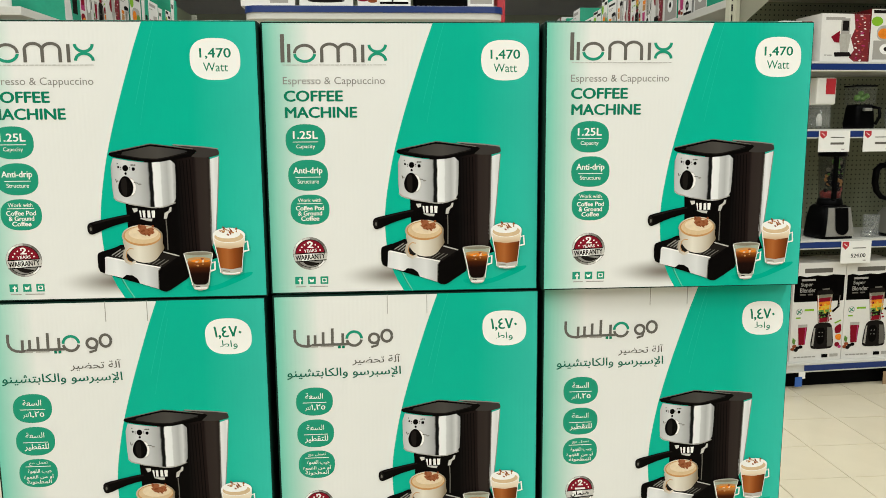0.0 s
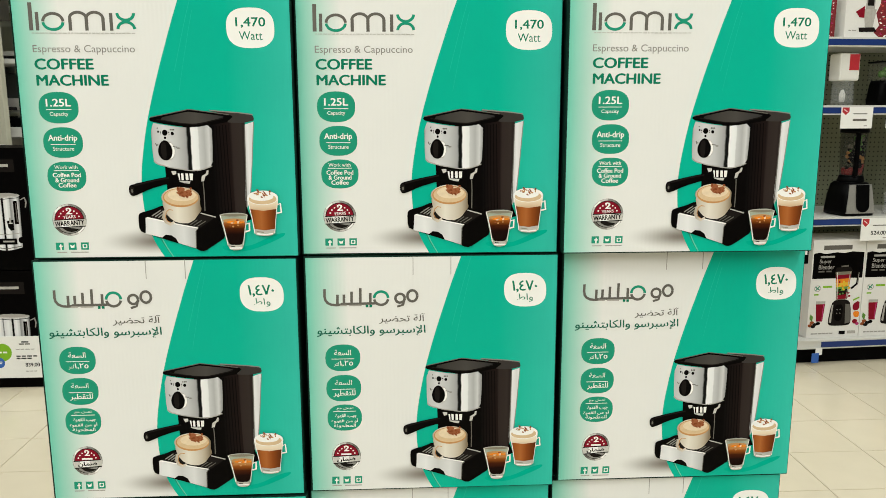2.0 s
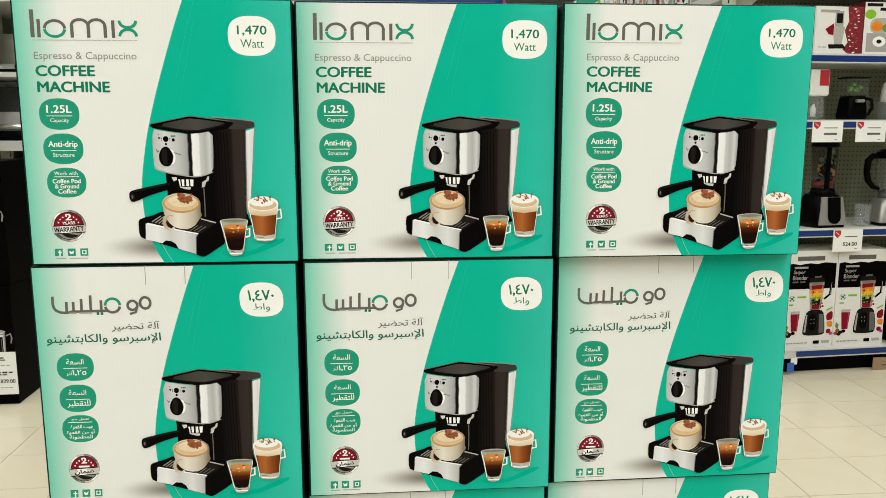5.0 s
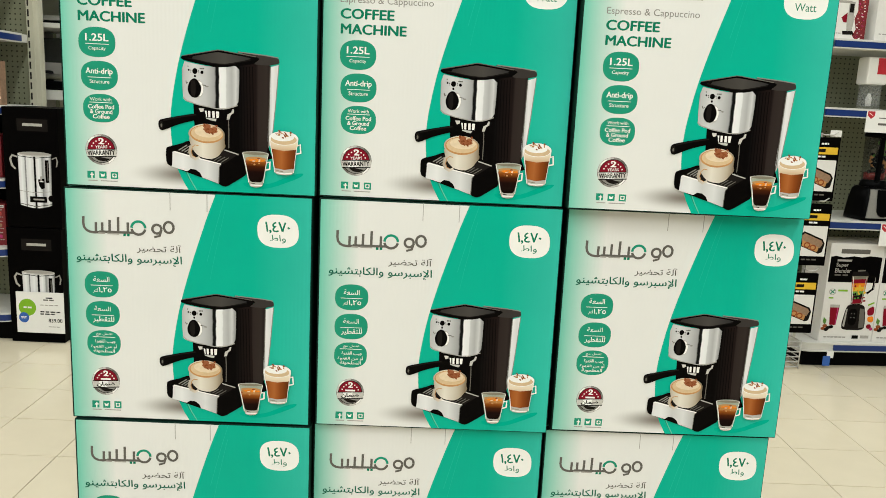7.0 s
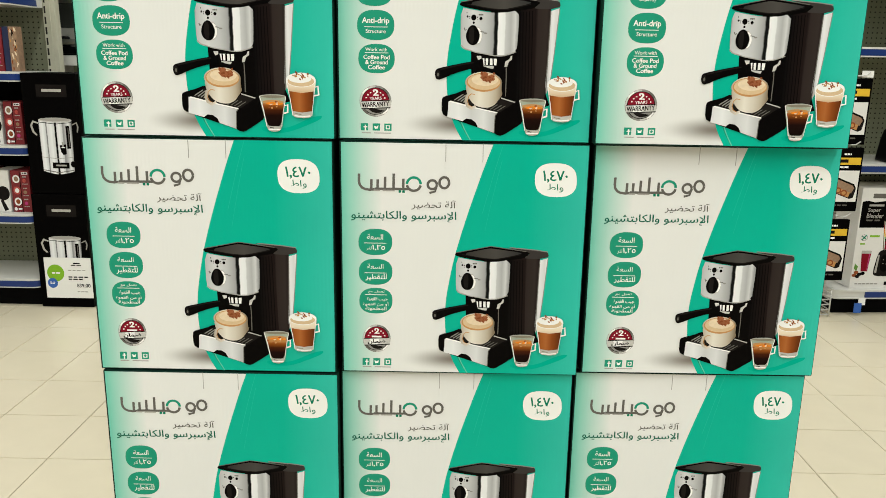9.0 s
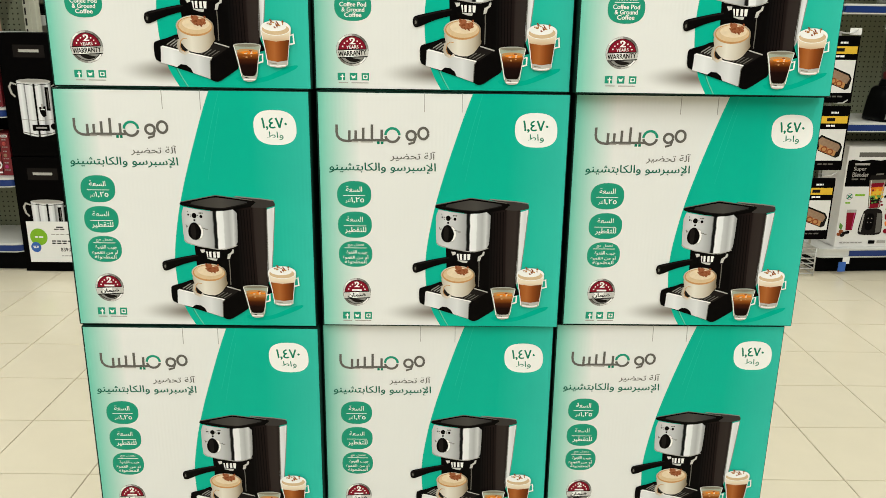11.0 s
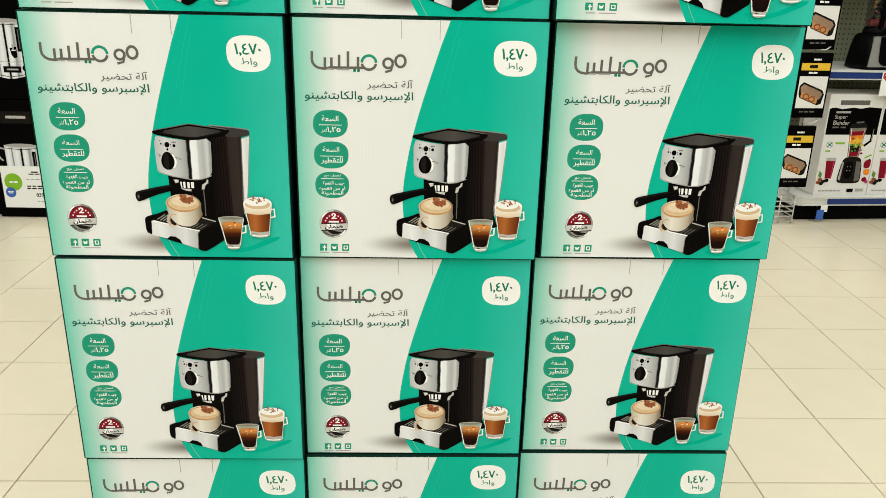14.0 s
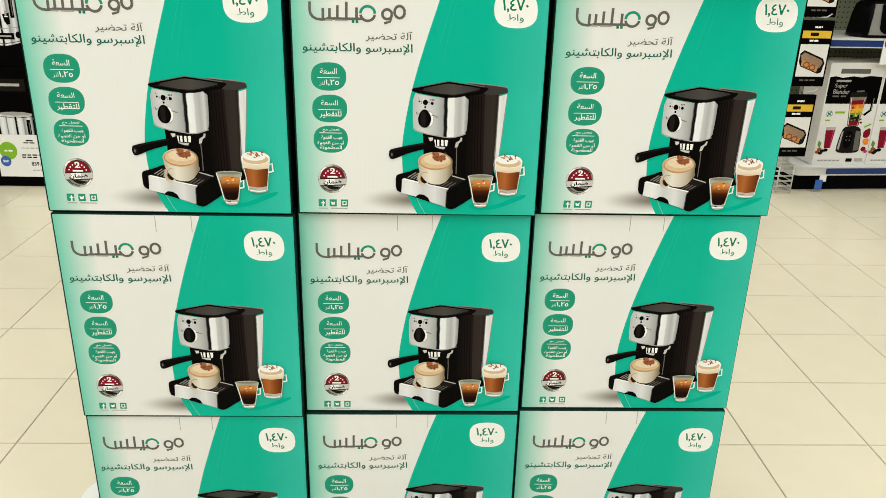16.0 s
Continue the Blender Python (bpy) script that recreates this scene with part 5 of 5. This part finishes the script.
def boiler_box(m):
    w, h = .252, .553
    b = thing("water_boiler_box", "tall black box with a steel water boiler picture, stacked", "box", m, group="stack of water boiler boxes")
    part("body", slab(-w / 2, w / 2, 0, .27, 0, h, .002), "box_black", b)
    p = Print(0, 0, 100, 220, w - .002, h - .002, 0, h / 2)
    p.poly([(26, 20), (82, 20), (82, 42), (26, 42)], "ink_soft_black").bars(36, 28, 72, 33, "ink_glass", 1)
    p.put("brand_plate", b)
    M["print_pot"] = ramp("print_pot", "X", -.062, .090, [(0, .30), (.04, .70), (.12, .80), (.20, .62), (.235, .10), (.26, .70), (.38, .78), (.47, .60), (.485, .004), (.53, .004), (.545, .70), (.62, .80), (.70, .62), (.73, .25), (.90, .70), (.96, .45), (1, .15)])
    bowl = [(26 + 58 * k / 10, 178 + 6 * math.sin(math.pi * k / 10)) for k in range(10, -1, -1)]
    p.poly([(25, 84), (86, 84)] + bowl, "print_pot")
    p.oval(55.5, 84, 62, 9, "ink_silver").oval(55.5, 83, 56, 6, "ink_light_grey").line([(26, 88), (55, 91), (85, 88)], 1.2, "ink_soft_black")
    p.line([(26, 152), (55, 155), (84, 152)], 1, "ink_light_grey").line([(27, 176), (55, 181), (83, 176)], 1.5, "ink_grey")
    p.line([(77.5, 94), (77.5, 136)], 7, "ink_black").line([(78.5, 98), (78.5, 132)], 1.5, "ink_grey").poly([(60, 130), (72, 128), (72, 146), (66, 148), (62, 142)], "ink_black").line([(66, 124), (66, 134)], 3, "ink_light_grey").line([(63, 134), (70, 134)], 1.5, "ink_white")
    p.poly([(44, 162), (75, 162), (75, 173), (44, 173)], "ink_black").bars(50, 166, 70, 169, "ink_light_grey", 1).oval(83, 165, 11, 12, "ink_black", n=12)
    p.line([(24, 90), (15, 87), (11, 94), (14, 106), (20, 112)], [3, 4, 4, 4, 3], "ink_glass").line([(22, 91), (16, 92), (16, 102)], 2.5, "ink_black")
    p.line([(87, 92), (95, 88), (97, 96), (95, 106)], [2, 3, 3, 2], "ink_mid_grey")
    p.put("printed_boiler", b, "printed picture of a steel water boiler")
    return b


BOIL = pose(-1.840, 2.495, 0)
boil = boiler_box(BOIL @ pose(0, 0, .002))
copy_thing(boil, BOIL @ pose(.006, .004, .559))
sg = thing("price_sign", "white price sign with green and blue dots on a box", "sign", BOIL @ pose(.018, -.006, .15))
part("card", slab(-.112, .112, -.002, .001, -.10, .10), "card", sg)
p = Print(0, 0, 224, 200, .224, .20, -.002, 0)
p.oval(52, 76, 82, 84, "ink_lime", n=28).bars(34, 72, 72, 80, "ink_white", 2, 3)
p.put("green_dot", sg)
p.oval(34, 126, 48, 50, "ink_blue", n=24).bars(20, 120, 46, 124, "ink_white", 2, 4).bars(22, 127, 44, 131, "ink_white", 2, 5)
p.put("blue_dot", sg)
for x0, y0, x1, y1, ink_, words in ((140, 24, 172, 30, "ink_soft_black", 1), (128, 34, 178, 40, "ink_grey", 2), (112, 60, 196, 64, "ink_light_grey", 4), (112, 92, 206, 98, "ink_soft_black", 4), (112, 103, 180, 109, "ink_soft_black", 3), (150, 166, 200, 170, "ink_light_grey", 3)):
    p.bars(x0, y0, x1, y1, ink_, words, words)
    p.put("line_of_writing", sg)
p.text("839.00", 150, 128, 214, 146, "ink_soft_black", .02)
p.put("price", sg)


# ---- the long shelving runs behind, seen over and beside the stack ----
def run(m, length, levels, name_label, seed, high):
    """A run of shelving along its own x that faces -y."""
    g = thing("shelving_run", name_label, "shelving", m, "shop shelving")
    part("kick_plate", slab(0, length, .03, .40, .001, .095), "kick", g)
    part("back_panel", slab(0, length, .44, .455, .09, 2.6), "peg_beige", g)
    for z in levels:
        sh = part("shelf", slab(0, length, .0, .44, z - .035, z), "shelf_white", g)
        part("price_rail", slab(0, length, -.008, -.001, z - .04, z + .002), "rail_blue" if z < 1.6 else "shelf_white", sh)
    for k in range(int(length / 1.2) + 1):
        upright(g, min(.03 + 1.2 * k, length - .03), .39, 2.6)
    r = random.Random(seed)
    for z in levels:
        x = .06
        while x < min(length, 6.2) - .3:
            w = r.uniform(.16, .30)
            top = z == levels[-1]
            h = r.uniform(.3, .5) if top else r.uniform(.18, .26)
            if z > .7 and (top or x < 1.8):
                k = r.randrange(5)
                kind = ((art_blender, "box_white"), (art_mixer, "box_grey"), (art_food, "box_green"), (art_hand, "box_white"), (art_kettle, "box_green"))[k]
                if high and top and r.random() < .45:
                    product_box(m @ pose(x + w / 2, .03, z), w, .3, h, "green and white printed appliance carton on a top shelf", sides="box_green", art=art_sweep, group="boxes on the long shelving")
                else:
                    product_box(m @ pose(x + w / 2, .03, z), w, .3, h, "white printed appliance box on the long shelving", sides=kind[1], art=kind[0], group="boxes on the long shelving")
            x += w + r.uniform(.005, .03)
    return g


def art_sweep(p, b):
    p.rect(0, 0, 100, 200, "box_white").poly([(55, 0), (44, 60), (36, 130), (50, 200), (100, 200), (100, 0)], "box_green").bars(8, 20, 40, 34, "ink_grey", 1).rect(52, 80, 84, 170, "ink_soft_black").rect(54, 96, 72, 124, "ink_light_grey")


def toaster(m):
    b = thing("toaster", "white and steel toaster with a black end on a shelf", "toaster", m, group="toasters on the shelf")
    part("body", slab(-.14, .14, -.08, .08, .012, .19, .03), "steel", b)
    part("end_cap", slab(-.145, -.09, -.082, .082, .01, .15, .02), "plastic_black", b)
    part("slot", slab(-.07, .11, -.02, .02, .186, .192), "plastic_black", b)
    part("foot", slab(-.12, .12, -.06, .06, 0, .012), "plastic_black", b)
    return b


# left run: its face looks to +x; right run: its face looks to -x
left_run = pose(-1.72, 3.50, 0, 0, 0, 90)
run(left_run, 6.5, (.13, .55, .87, 1.19, 1.51, 1.90), "long beige shelving run along the aisle with boxed appliances", 7, True)
right_run = pose(1.90, 9.6, 0, 0, 0, -90)
run(right_run, 6.5, (.13, .55, .95, 1.35, 1.62, 2.0), "long beige shelving run along the aisle with stacked boxes", 9, False)

# short side shelves at the head of the left run, with toasters and steel ware
side = thing("side_shelving", "grey metal side shelves with steel appliances", "shelving", pose(-1.74, 2.99, 0, 0, 0, 90), "shop shelving")
for z, thick in ((.13, .04), (.80, .04), (1.19, .05), (1.525, .024), (1.90, .04)):
    part("shelf", slab(0, .49, 0, .42, z - thick, z, .002), "shelf_white", side)
part("back_panel", slab(0, .49, .43, .44, .02, 2.2), "box_grey", side)
SIDE = pose(-1.74, 2.99, 0, 0, 0, 90)
grill = thing("contact_grill", "black and steel contact grill on a side shelf", "grill", SIDE @ pose(.15, .20, 1.191))
part("base", slab(-.13, .13, -.15, .15, .006, .045, .012), "plastic_black", grill)
part("lid", slab(-.13, .13, -.15, .15, .052, .082, .014), "steel", grill, "brushed steel lid")
part("hinge", slab(-.10, .10, .12, .15, .030, .10, .01), "plastic_black", grill)
part("handle", slab(-.10, -.07, .11, .15, .080, .135, .008), "plastic_black", grill)
for fx in (-.1, .1):
    part("foot", slab(fx - .015, fx + .015, -.12, .12, 0, .007), "plastic_black", grill)
product_box(SIDE @ pose(.39, .02, 1.191), .16, .38, .145, "plain white box on a side shelf", sides="box_white", name="plain_box")
product_box(SIDE @ pose(.39, .02, 1.337), .16, .38, .13, "plain dark grey box on a white box", sides="box_dark", name="plain_box")
toaster(SIDE @ pose(.16, .20, 1.526, 0, 0, 84))
kb = copy_thing(ke, pose(-1.74, 2.99, 0, 0, 0, 90) @ pose(.12, .16, 1.903, 0, 0, 30))

# end of the middle run, above the stack
MID = pose(-.62, 2.6, 0, 0, 0, .2)
gm = thing("shelving_unit", "end shelving with a rounded blue-edged shelf full of kettle boxes", "shelving", MID, "shop shelving")
part("kick_plate", slab(0, 1.16, .04, .40, .001, .09), "kick", gm)
pegboard(gm, 0, 1.16, .44, .09, 2.3, .0508)
upright(gm, -.02, .44, 2.35)
part("upright", slab(1.175, 1.215, .30, .40, 0, 2.35, .004), "plastic_red", gm, "red painted upright")
for z in (.13, .6, 1.0, 1.4, 1.852):
    sh = part("shelf", prism(rounded(0, 1.158, 0, .44, .06, "ab"), z - .058, z), "shelf_white", gm)
    part("price_rail", prism(rounded(-.004, 1.162, -.006, .06, .058, "ab"), z - .030, z - .002), "rail_blue", sh)
for k, x in enumerate((.10, .36, .62, .88, 1.06)):
    product_box(on(MID, x, .04, 1.854), .24 if k < 4 else .12, .25, .26, "white kettle box on the end shelf" if k % 2 == 0 else "white and black pot box on the end shelf", sides="box_white" if k != 3 else "box_black", art=(art_kettle, art_pots, art_mixer, None, art_food)[k], name="kettle_box", group="boxes on the end shelf")

# far shelving that closes the aisles
far = thing("shelving_run", "far white shelving with boxes at the end of the aisle", "shelving", pose(-5.5, 9.9, 0), "shop shelving")
part("back_panel", slab(0, 11.5, .44, .455, .0, 2.9), "peg_beige", far)
for z in (.2, .7, 1.2, 1.7, 2.2, 2.6):
    part("shelf", slab(0, 11.5, .0, .44, z - .04, z), "shelf_white", far)

# ---- floor tiles ----
P, GAP = .292, .0028
OX, OY = 1.125, .447
floor = shell("floor", "cream polished square floor tiles with thin grey joints", slab(X0, X1, Y0, Y1, -.1, -.0035), "grout")
one = bpy.data.meshes.new("tile")
bm = slab(GAP / 2, P - GAP / 2, GAP / 2, P - GAP / 2, -.0030, 0)
for v in bm.verts:
    if v.co.z == 0:
        v.co.x += .0008 if v.co.x < P / 2 else -.0008
        v.co.y += .0008 if v.co.y < P / 2 else -.0008
bm.to_mesh(one)
bm.free()
one.materials.append(M["tile"])
i0, i1 = math.floor((X0 - OX) / P), math.ceil((X1 - OX) / P)
k0, k1 = math.floor((Y0 - OY) / P), math.ceil((Y1 - OY) / P)
verts, faces = [], []
rnd = random.Random(2)
src_v, src_f = [tuple(v.co) for v in one.vertices], [tuple(f.vertices) for f in one.polygons]
for i in range(i0, i1):
    for k in range(k0, k1):
        x, y = OX + i * P, OY + k * P
        lift = rnd.uniform(-.0004, 0)
        if -2.4 < x < 3.1 and -.55 < y < 2.7 and not (-.5 < x < .25 and -.2 < y < .6):
            t = new("tile", one)
            t.parent = floor
            t.location = (x, y, lift)
        else:
            base_i = len(verts)
            verts += [(vx + x, vy + y, vz + lift) for vx, vy, vz in src_v]
            faces += [tuple(n + base_i for n in f) for f in src_f]
rest = bpy.data.meshes.new("far_tiles")
rest.from_pydata(verts, [], faces)
rest.materials.append(M["tile"])
ob = new("far_tiles", rest)
ob.parent = floor
tagged(ob, kind="stuff")
